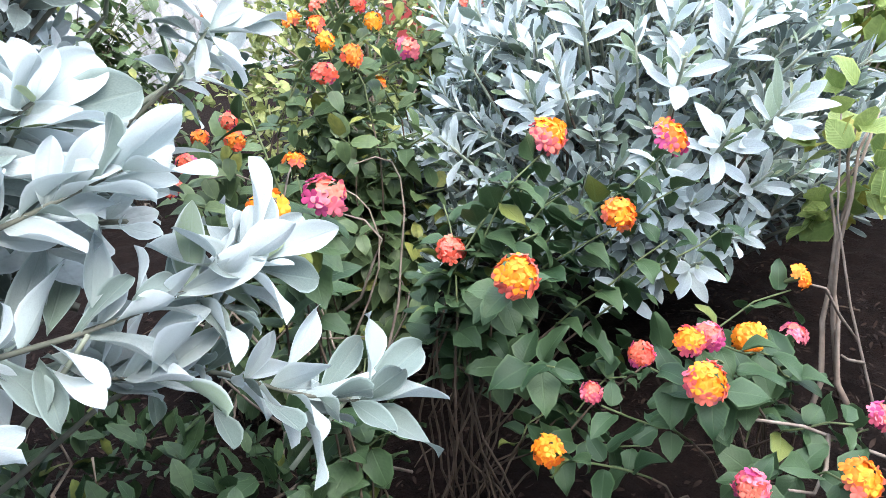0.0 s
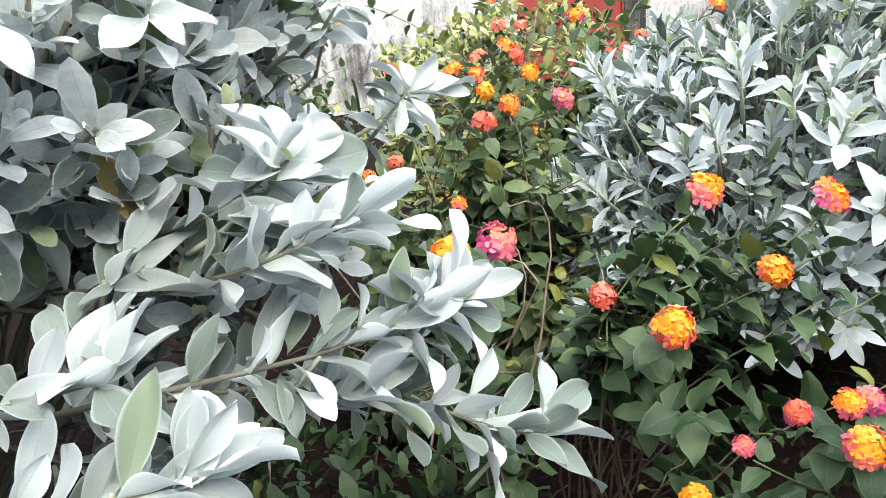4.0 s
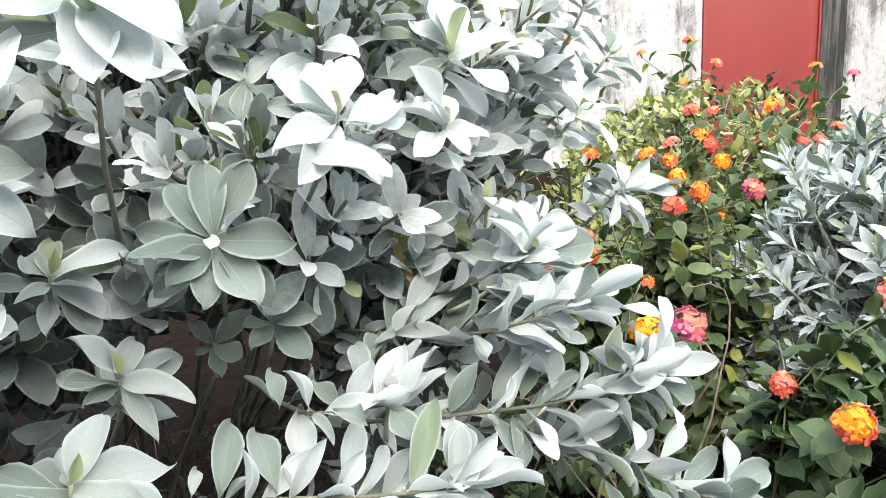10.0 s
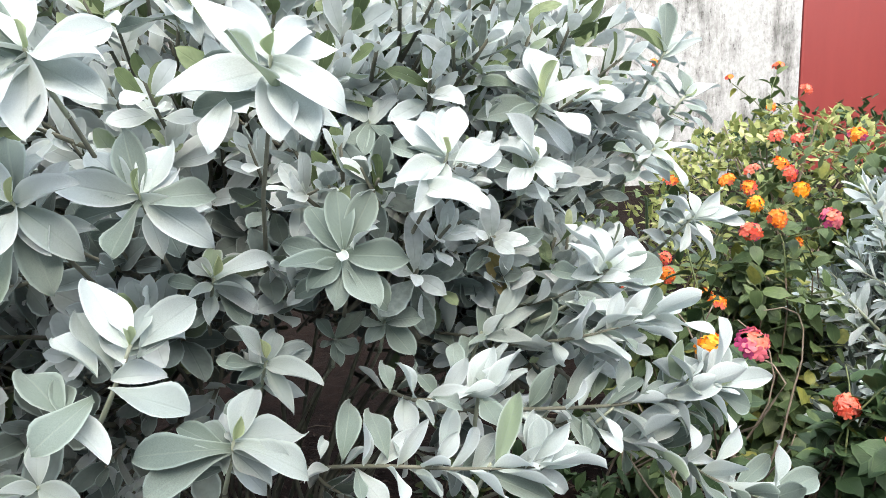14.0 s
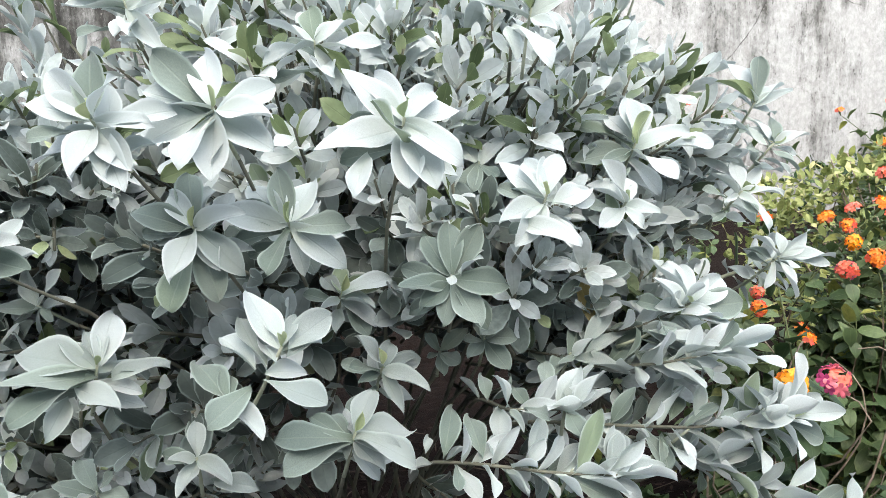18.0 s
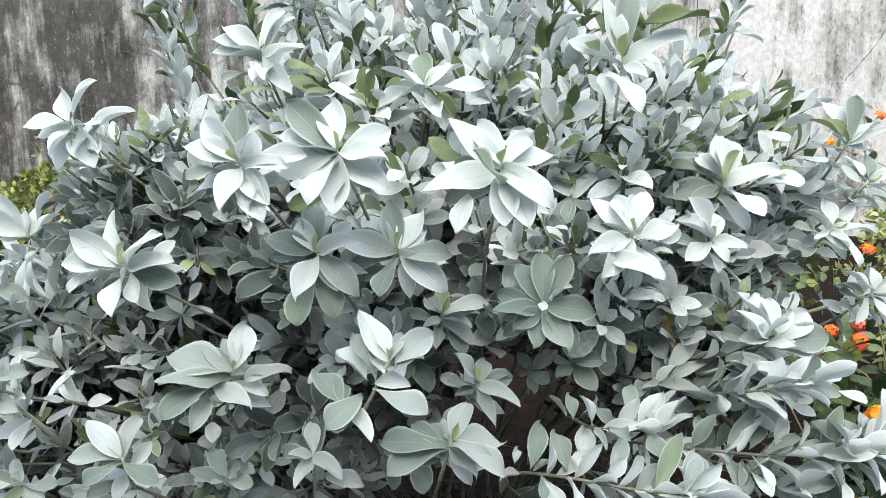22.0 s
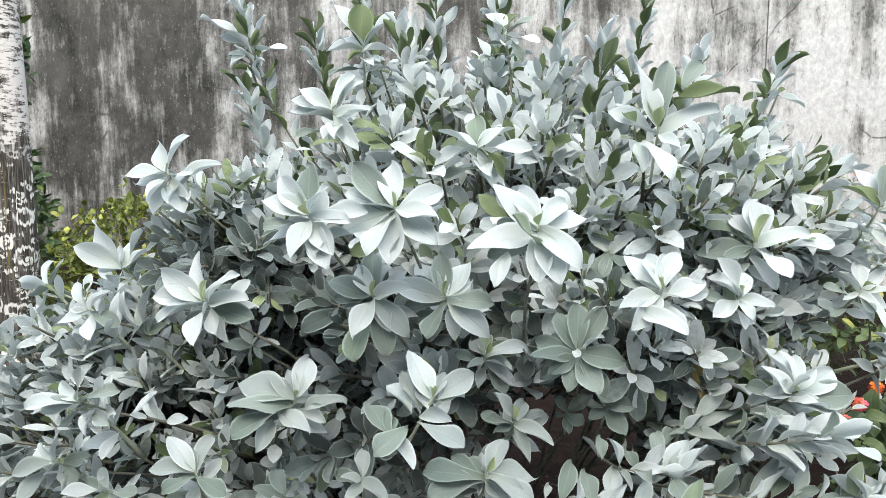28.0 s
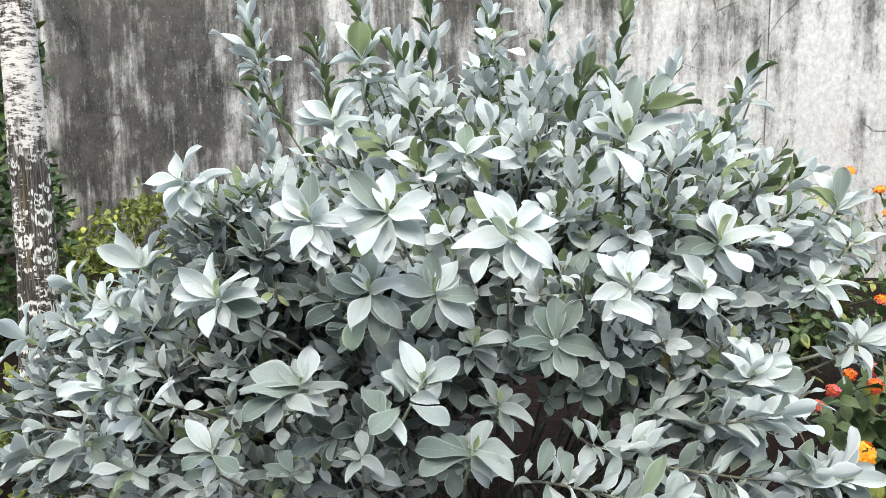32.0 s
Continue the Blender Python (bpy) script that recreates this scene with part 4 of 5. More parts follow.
    leafy_tip(shrub, (0.113, 0.495, 0.752), (0.21, -0.58, 0.79), [(-34, 64, 35, 18, 3), (95, 49, 60, 24, 0), (72, 51, 62, 25, 0), (116, 40, 62, 25, 0), (151, 25, 62, 27, 1), (4, 21, 64, 26, 0), (22, 3, 61, 25, 0, 32, 6, -6), (-54, -25, 62, 25, 0), (-170, -3, 64, 28, 1), (-146, -12, 40, 17, 1)])
    leafy_tip(shrub, (-0.046, 0.476, 0.739), (0.08, -0.57, 0.82), [(-135, -43, 50, 22, 1), (-106, -40, 37, 16, 1), (-50, -20, 31, 13, 1), (46, 36, 50, 20, 0), (137, 46, 50, 20, 0), (-66, -48, 50, 22, 1)])
    leafy_tip(shrub, (0.258, 0.637, 0.676), (0.34, -0.50, 0.80), [(-59, 9, 36, 14, 0), (-157, 26, 54, 21, 2), (54, 43, 50, 20, 0), (10, -20, 54, 22, 0), (-97, -37, 24, 9, 0), (-148, -20, 43, 17, 0)])
    leafy_tip(shrub, (-0.877, 0.440, 0.590), (-0.73, -0.51, 0.46), [(132, 52, 60, 24, 0), (102, 34, 60, 24, 0), (-105, 40, 60, 24, 0), (89, 13, 43, 17, 0), (-108, -24, 61, 25, 0), (-79, -24, 38, 15, 0), (80, -17, 47, 20, 1), (58, 0, 61, 26, 1)])
    leafy_tip(shrub, (-0.875, 0.538, 0.655), (-0.74, -0.41, 0.54), [(131, 51, 52, 21, 0), (-106, 20, 52, 21, 0), (90, 48, 52, 22, 1), (-179, -63, 52, 21, 0), (81, -37, 52, 22, 1), (-97, -2, 44, 19, 1)])
    leafy_tip(shrub, (-0.694, 0.403, 0.655), (-0.57, -0.60, 0.57), [(147, 40, 47, 19, 0), (-8, 42, 44, 18, 0), (-175, -23, 54, 22, 0), (177, 6, 34, 13, 0), (-48, -39, 51, 20, 0), (-8, -15, 50, 21, 1)])
    leafy_tip(shrub, (-0.623, 0.294, 0.575), (-0.49, -0.73, 0.48), [(-35, 64, 47, 19, 4), (164, 25, 42, 17, 0), (5, 26, 50, 22, 1), (-160, -7, 50, 20, 4), (-14, -16, 40, 16, 4, 13, 2, -9), (-154, 4, 62, 25, 0), (-169, -52, 50, 22, 1)])
    leafy_tip(shrub, (-0.845, 0.394, 0.432), (-0.74, -0.60, 0.30), [(133, 51, 56, 22, 4), (-95, 51, 54, 22, 0), (7, 46, 55, 22, 4), (-106, -19, 60, 24, 4), (-96, 11, 56, 22, 4), (-5, -11, 50, 21, 1), (24, -3, 57, 25, 1)])
    leafy_tip(shrub, (-0.692, 0.332, 0.480), (-0.59, -0.71, 0.38), [(-49, 72, 54, 22, 4), (166, 21, 45, 18, 0), (-151, -6, 54, 22, 4), (-136, -46, 65, 26, 4), (-177, -60, 52, 21, 4), (3, 17, 41, 18, 1), (-21, -21, 48, 21, 1)])
    leafy_tip(shrub, (-0.640, 0.440, 0.620), (-0.55, -0.60, 0.58), [(-22, 81, 67, 27, 4), (-178, 47, 65, 26, 0), (21, 54, 52, 21, 4), (163, 20, 27, 11, 1), (-5, 25, 35, 15, 1)])
    leafy_tip(shrub, (-0.720, 0.508, 0.693), (-0.61, -0.48, 0.63), [(134, 45, 49, 19, 0), (-177, 55, 83, 33, 0), (-161, 26, 73, 29, 0), (-8, 37, 56, 22, 0), (180, -4, 44, 18, 0), (84, 62, 72, 29, 0), (-1, 19, 56, 24, 1)])
    leafy_tip(shrub, (-0.612, 0.320, 0.460), (0.00, -0.50, 0.87), [(138, 28, 34, 13, 4), (-124, 7, 53, 21, 0), (-24, -19, 40, 16, 4), (-3, 6, 42, 18, 1), (-84, -15, 42, 17, 4), (172, 10, 46, 20, 1)])
    leafy_tip(shrub, (-0.651, 0.766, 1.034), (-0.04, -0.25, 0.97), [(163, 83, 81, 26, 2), (111, 60, 47, 15, 2), (-161, 41, 94, 32, 0), (177, 19, 60, 21, 0), (41, 58, 66, 23, 0), (71, 40, 51, 17, 2), (-109, -30, 52, 18, 0), (9, 4, 66, 23, 0), (168, 4, 32, 10, 2)])
    leafy_tip(shrub, (-0.393, 0.612, 1.002), (0.00, -0.25, 0.97), [(130, 85, 65, 36, 2), (-171, 62, 80, 27, 0), (30, 48, 69, 24, 0), (174, 6, 60, 21, 0), (161, 34, 52, 18, 0), (-21, 1, 56, 19, 0), (-23, -27, 36, 12, 0), (-118, -16, 32, 16, 2), (82, 58, 60, 21, 0)])
    leafy_tip(shrub, (-0.356, 0.767, 1.007), (0.00, -0.25, 0.97), [(173, 75, 65, 22, 0), (100, 84, 70, 24, 0), (30, 66, 91, 30, 2), (-178, 56, 55, 19, 0), (28, 24, 60, 21, 0), (-24, -11, 41, 13, 2), (-93, -53, 41, 22, 2), (-142, -12, 54, 19, 0)])
    leafy_tip(shrub, (-0.197, 0.649, 1.020), (0.00, -0.25, 0.97), [(71, 56, 39, 20, 2), (153, 46, 54, 19, 0), (128, 57, 48, 16, 0), (47, 31, 53, 20, 1), (-18, -15, 54, 19, 0), (142, 46, 42, 15, 0, -20, -10, -34), (94, 55, 24, 8, 2, -12, -8, -38), (-36, -38, 47, 17, 1)])
    leafy_tip(shrub, (-0.397, 0.508, 0.908), (-0.08, -0.46, 0.88), [(77, 46, 41, 17, 2), (57, 64, 62, 21, 0), (42, 52, 62, 21, 0), (180, 38, 62, 21, 0), (-178, 12, 62, 21, 0), (-173, -3, 62, 21, 0), (-15, 1, 62, 21, 0), (-30, -45, 62, 21, 0), (159, 20, 27, 14, 2), (-92, -47, 43, 15, 0)])
    leafy_tip(shrub, (-0.206, 0.497, 0.862), (0.00, -0.46, 0.89), [(109, 54, 47, 26, 1), (-135, 17, 58, 20, 0), (37, 30, 58, 20, 0), (-148, -16, 60, 21, 0), (-36, -29, 57, 14, 2), (-45, -46, 58, 20, 0), (-8, 1, 68, 23, 0)])
    leafy_tip(shrub, (0.128, 0.690, 0.840), (0.11, -0.38, 0.92), [(104, 52, 56, 18, 2), (58, 49, 53, 20, 1), (9, 35, 61, 21, 0), (-28, -22, 57, 17, 2), (129, 31, 54, 19, 0), (-47, -28, 56, 19, 0), (-150, -9, 56, 19, 0), (-130, -38, 50, 18, 1)])
    leafy_tip(shrub, (0.183, 0.800, 0.940), (0.23, -0.31, 0.92), [(43, 34, 20, 10, 2), (124, 50, 50, 17, 0), (-47, -19, 50, 12, 0), (-168, -1, 50, 16, 2), (152, 39, 50, 17, 0)])
    leafy_tip(shrub, (0.024, 0.350, 0.543), (0.15, -0.38, 0.91), [(82, 37, 50, 17, 1, -20, 1, -10), (34, 34, 50, 16, 0, -7, -1, -10), (105, 21, 26, 8, 4, 1, -2, -6), (31, 5, 50, 16, 4, -1, -3, -12), (-75, -16, 33, 20, 1, -1, -3, -14), (111, 23, 39, 13, 1, -34, 2, -13), (-67, -14, 29, 9, 4, -51, 4, -14), (92, 30, 38, 13, 1, -71, 8, -7)])
    leafy_tip(shrub, (0.036, 0.415, 0.560), (0.23, -0.39, 0.89), [(37, 34, 52, 17, 4, 12, 0, 8), (30, 9, 52, 16, 0, 14, -2, 1), (-3, -13, 58, 16, 4, 4, -2, -5), (65, 34, 51, 18, 1, -2, -1, -5), (-139, -5, 25, 8, 1, 5, -1, -3), (77, 34, 36, 12, 0, 14, -2, -1)])
    leafy_tip(shrub, (0.116, 0.405, 0.585), (0.56, -0.56, 0.61), [(-10, -15, 69, 18, 4, -15, 2, 0), (0, -26, 56, 16, 0, -18, 0, -9), (-6, -17, 56, 17, 4, 25, -7, -16), (17, -38, 42, 14, 1, -26, -1, -20)])
    leafy_tip(shrub, (0.020, 0.300, 0.500), (0.31, -0.31, 0.90), [(74, 38, 56, 19, 1, -106, 16, 4), (101, 28, 56, 19, 1, -73, 11, 5), (86, 23, 32, 10, 4, -64, 10, 4), (61, 39, 56, 14, 4, -37, 5, -1), (45, 12, 45, 22, 4, -15, 1, -6), (52, 47, 60, 17, 0, 4, -1, -3), (58, 24, 53, 17, 4, 25, -4, -4)])
    leafy_tip(shrub, (0.020, 0.300, 0.500), (0.31, -0.31, 0.90), [(71, 33, 56, 17, 4, 29, -5, -6), (46, 11, 27, 9, 1, 35, -6, -6), (22, -7, 46, 19, 4, 35, -5, -2), (-11, -22, 68, 23, 1, -7, 0, -6), (-68, -11, 36, 12, 4, -53, 7, -3), (81, 20, 26, 8, 0, -121, 19, 7), (-85, -17, 30, 10, 1, -95, 13, 0)])
    leafy_tip(shrub, (0.135, 0.367, 0.502), (0.54, -0.36, 0.76), [(38, 45, 56, 18, 4, -34, 18, -3), (56, 27, 49, 17, 1, -16, 10, 3), (65, 34, 56, 14, 4, 5, 2, 12), (-65, -14, 50, 21, 1, -44, 24, -3), (15, -45, 54, 17, 4, -20, 9, -7), (-5, -33, 56, 18, 0, -5, 3, 1), (30, -2, 35, 17, 4, -1, 3, 5), (28, 0, 32, 11, 1, 22, -7, 13), (-91, -21, 41, 14, 1, -23, 10, -9), (-70, -12, 46, 15, 0, -21, 7, -12), (-80, -17, 16, 5, 1, -67, 38, -4), (54, 17, 36, 12, 4, -62, 35, -3)])
    leafy_tip(shrub, (0.226, 0.385, 0.507), (0.61, -0.30, 0.74), [(38, 56, 61, 19, 0), (37, 37, 58, 14, 0), (72, 36, 55, 18, 0), (-5, 5, 58, 19, 0), (20, 13, 58, 19, 0), (5, -29, 52, 26, 1), (-80, -13, 52, 17, 0), (88, 32, 52, 17, 0), (-160, 48, 53, 17, 0), (-80, -15, 56, 17, 0, -31, 11, -17), (-172, 32, 58, 19, 0), (-92, -20, 41, 14, 1, -28, 10, -16), (-7, 23, 35, 14, 3)])
    leafy_tip(shrub, (0.267, 0.363, 0.412), (0.72, -0.27, 0.63), [(29, 21, 60, 13, 0, -33, 26, 17), (28, 13, 53, 18, 1, -19, 11, 0), (46, 25, 60, 13, 0, 6, -2, 3), (10, 16, 60, 25, 1, 3, -4, -5), (-21, -8, 60, 19, 0, 0, -2, -6), (-41, -34, 63, 28, 1, -2, -2, -8), (-82, -10, 60, 24, 1, -55, 38, 15), (-101, -12, 57, 17, 0, -31, 14, -9), (-5, -48, 41, 13, 0, -28, 14, -4), (13, -15, 41, 13, 0, -52, 37, 16), (-94, -16, 58, 15, 1, -76, 51, 17), (54, 16, 24, 7, 0, -24, 14, 0), (-94, -18, 36, 12, 1, -102, 69, 25)])
    leafy_tip(shrub, (0.257, 0.560, 0.790), (0.30, -0.45, 0.84), [(136, 57, 62, 20, 0), (-165, 37, 52, 16, 2), (46, 76, 53, 24, 1), (23, 32, 49, 16, 0), (16, 14, 51, 16, 0), (84, 63, 52, 17, 0), (111, 32, 35, 11, 0), (18, -8, 35, 11, 0)])
    leafy_tip(shrub, (0.276, 0.552, 0.745), (0.49, -0.39, 0.78), [(31, 27, 20, 10, 2), (67, 51, 49, 17, 1), (13, 17, 50, 15, 0), (179, 31, 54, 17, 0, -8, -1, -2), (17, -17, 35, 11, 0), (97, 43, 46, 15, 0), (-69, -22, 49, 17, 1)])
    leafy_tip(shrub, (0.231, 0.519, 0.698), (0.39, -0.49, 0.78), [(31, 20, 20, 12, 2), (7, 2, 52, 17, 0), (83, 46, 49, 16, 0), (-60, -31, 52, 17, 0), (-149, -18, 24, 7, 0), (110, 31, 48, 15, 0), (33, 34, 47, 15, 0), (-72, -23, 35, 12, 1)])
    leafy_tip(shrub, (0.287, 0.549, 0.621), (0.56, -0.37, 0.74), [(-156, 43, 47, 15, 0), (67, 43, 47, 13, 0), (8, 33, 52, 16, 0), (-73, -42, 52, 17, 0), (-11, -6, 56, 18, 0), (-9, 8, 64, 18, 0), (-161, 31, 41, 14, 1), (13, -27, 42, 14, 1), (-117, -37, 37, 12, 0)])
    # upright shoots that stand out of the top
    for x, y, z, lx in UPRIGHT:
        spreading_branch(shrub, [(x * 0.6 - 0.10, 0.5 * y + 0.40, z - 0.36), (x - lx * 0.7, y + 0.03, z - 0.20), (x - lx * 0.3, y + 0.01, z - 0.10), (x, y, z)], 0.046, 0.0115, 0.03, 0.12, 0.42)
    anchors = np.array([a[:3] for a in NEAR_B] + TIPS)
    hollow = [HOLLOW, (-0.09, 0.50, 0.47, 0.11), (-0.09, 0.40, 0.535, 0.06), (-0.10, 0.60, 0.46, 0.12), (0.30, 0.42, 0.36, 0.14), (0.30, 0.55, 0.42, 0.10), (0.05, 0.28, 0.40, 0.12)]
    for centre, radii, count, seed, floor, dark in BODY:
        lv, tub = fill_shoots(centre, radii, int(count * (0.52 if seed == 3 else 0.64)), [0.5, 0.66, 0.78, 0.87, 0.93, 0.97], 0.049 if seed == 3 else 0.043, hollow, anchors, 0.24, seed, spread=(0.40, 0.80), floor=floor, dark=dark, slim=0.78 if seed == 4 else 0.92 if seed == 3 else 0.84, shade_odds=(0.15, 0.15, 0.2, 0.24, 0.26) if seed in (6, 8) else (0.25, 0.2, 0.2, 0.2, 0.15) if seed in (4, 9, 12, 14) else (0.68, 0.12, 0.08, 0.07, 0.05), bright_above=0.5 if seed == 4 else 0.25)
        tagged(hold(part("foliage", lv.mesh("foliage", "blunt_low" if seed in (3, 9, 12) else "silver_low", [SILVER, SILVER_BUD, SILVER_DARK, SILVER_OLD_SHADED]), None, shrub), shrub), kind="stuff")
        tagged(hold(part("brushwood", tub.mesh("brushwood", STEM_GREY), None, shrub), shrub), kind="stuff")
    # one dying leaf among the silver ones
    place_leaf("dying_leaf", leaf_mesh("dying_leaf", "silver", BROWN_LEAF, 0.1, 0.3), shrub, np.array((0.045, 0.440, 0.627)) - np.array(shrub.location), (0.43, 0.0, -0.90), (0.2, -0.9, 0.1), 0.062, 0.022, "olive brown dying leaf")


build_near_shrub()

FAR_TIPS = [
    (0.924, 0.530, 0.559, 0.056), (0.861, 0.426, 0.480, 0.054), (0.801, 0.523, 0.526, 0.052), (0.909, 0.718, 0.491, 0.052), (0.755, 0.684, 0.517, 0.050),
    (0.818, 0.473, 0.443, 0.052), (0.727, 0.707, 0.484, 0.050), (0.683, 0.862, 0.422, 0.052), (0.912, 0.478, 0.370, 0.050), (0.827, 0.524, 0.348, 0.050),
    (0.776, 0.477, 0.296, 0.048), (0.844, 0.943, 0.573, 0.054), (0.999, 0.786, 0.653, 0.054), (1.055, 1.043, 0.626, 0.052), (0.825, 0.705, 0.588, 0.054),
    (0.766, 0.945, 0.585, 0.052),
]


def build_far_shrub():
    shrub = thing("silver_shrub", (1.08, 0.86, 0.0), "low blue-silver shrub with narrow felty leaves beyond the lantana", "shrub", "silver shrubs")
    heart = np.array((1.08, 0.86, 0.15))
    for x, y, z, s in FAR_TIPS:
        p = np.array((x, y, z))
        axis = unit(p - heart + (0, 0, 0.12))
        lone_stem(shrub, "stem", bent(heart * (1, 1, 0) + rng.normal(0, 0.03, 3) * (1, 1, 0), p - axis * 0.08, axis, 8, 0.006), 0.005, 0.0018, STEM_DARK)
        rosette(shrub, p, axis, s * 1.02, 14, 0.66, 0.70)
    anchors = np.array([a[:3] for a in FAR_TIPS])
    lv, tub = fill_shoots((1.10, 0.86, 0.17), (0.42, 0.43, 0.50), 950, [0.6, 0.75, 0.86, 0.95, 1.0], 0.047, [(0.85, 0.40, 0.18, 0.15), (1.05, 0.42, 0.18, 0.13)], anchors, 0.22, 11, (0.48, 0.85), (8, 13), 0.6, -0.55, 0.68, shade_odds=(0.24, 0.18, 0.2, 0.2, 0.18), lean=0.0, bright_above=2.0)
    tagged(hold(part("foliage", lv.mesh("foliage", "silver_low", [SILVER_FAR, SILVER_BUD, SILVER_GREEN, SILVER_OLD_SHADED]), None, shrub), shrub), kind="stuff")
    tagged(hold(part("brushwood", tub.mesh("brushwood", STEM_PALE), None, shrub), shrub), kind="stuff")


build_far_shrub()


# ---- lantana ----
def floret_mesh(name, mat):
    """A five-lobed floret with a raised throat, one unit across."""
    bm = bmesh.new()
    throat = bm.verts.new((0, 0, -0.10))
    rim, lobes = [], 5
    m = lobes * 6
    for i in range(m):
        t = 2 * math.pi * i / m
        r = 0.30 + 0.21 * abs(math.cos(t * lobes / 2)) ** 0.5
        rim.append((bm.verts.new((0.22 * math.cos(t), 0.22 * math.sin(t), 0.0)), bm.verts.new((r * math.cos(t), r * math.sin(t), -0.02 - 0.08 * (i % 6 == 3) + 0.04 * (i % 6 in (0, 1, 5))))))
    for i in range(m):
        a, b = rim[i], rim[(i + 1) % m]
        bm.faces.new((throat, a[0], b[0]))
        bm.faces.new((a[0], a[1], b[1], b[0]))
    for f in bm.faces:
        f.smooth = True
    me = bpy.data.meshes.new(name)
    bm.to_mesh(me)
    bm.free()
    me.materials.append(mat)
    return me


FLORET = {k: floret_mesh(k + "_floret", m) for k, m in PETAL.items()}
TINTS = {
    "mix": ("yellow", "yellow", "coral", "pink"), "gold": ("yellow", "yellow", "yellow", "orange"), "orange": ("yellow", "orange", "orange", "coral"),
    "fire": ("orange", "orange", "red", "coral"), "pink": ("coral", "pink", "magenta", "pink"), "red": ("red", "coral", "red", "magenta"), "half": ("yellow", "orange", "pink", "magenta"),
    "coral": ("coral", "coral", "red", "coral"), "warm": ("yellow", "yellow", "coral", "coral"),
}


def flower_head(plant, at, axis, width, tint, single):
    """A domed cluster of florets; the green receptacle is the part, the florets hang under it."""
    at, axis = np.asarray(at, dtype=float), unit(axis)
    x = unit(np.cross(axis, (0.3, 0.5, 0.8)))
    y = np.cross(axis, x)
    r = width * 0.42
    tub = Tubes(8)
    tub.add([at - axis * r * 1.6, at - axis * r * 0.9, at - axis * r * 0.35, at + axis * r * 0.2], r * 0.12, r * 0.42)
    head = hold(part("flower_head", tub.mesh("flower_head", STEM_GREEN), None, plant, {"mix": "yellow and pink", "gold": "golden yellow", "orange": "orange", "fire": "orange-red", "pink": "pink", "red": "red", "half": "pink and orange", "coral": "coral red", "warm": "yellow and coral"}[tint] + " flower head"), plant)
    cols = TINTS[tint]
    count = 23 if single else 16
    for i in range(count):
        f = (i + 0.5) / count
        th = math.acos(1 - f * 0.97)
        t = i * 2.39996 + rng.normal(0, 0.12)
        d = axis * math.cos(th) + (x * math.cos(t) + y * math.sin(t)) * math.sin(th)
        p = at + d * r * rng.uniform(0.92, 1.08) - axis * r * (0.25 + 0.30 * math.cos(th))
        col = cols[min(3, int(f * 4 + rng.normal(0, 0.35)))] if f * 4 > 0 else cols[0]
        z = unit(d + rng.normal(0, 0.16, 3))
        u = unit(np.cross(z, (0.2, 0.7, 0.6)) + rng.normal(0, 0.3, 3))
        u = unit(u - z * np.dot(u, z))
        w = np.cross(z, u)
        s = width * rng.uniform(0.32, 0.41)
        m = Matrix(((u[0] * s, w[0] * s, z[0] * s, p[0]), (u[1] * s, w[1] * s, z[1] * s, p[1]), (u[2] * s, w[2] * s, z[2] * s, p[2]), (0, 0, 0, 1)))
        ob = new("floret", FLORET[col])
        ob.parent = head
        ob.matrix_basis = m
    return head


LANTANA_SHAPES = [leaf_mesh("lantana_leaf", "lantana", LANTANA, c, f) for c, f in ((0.08, 0.05), (0.16, 0.2), (0.24, 0.1), (0.32, 0.25), (0.38, 0.15))]


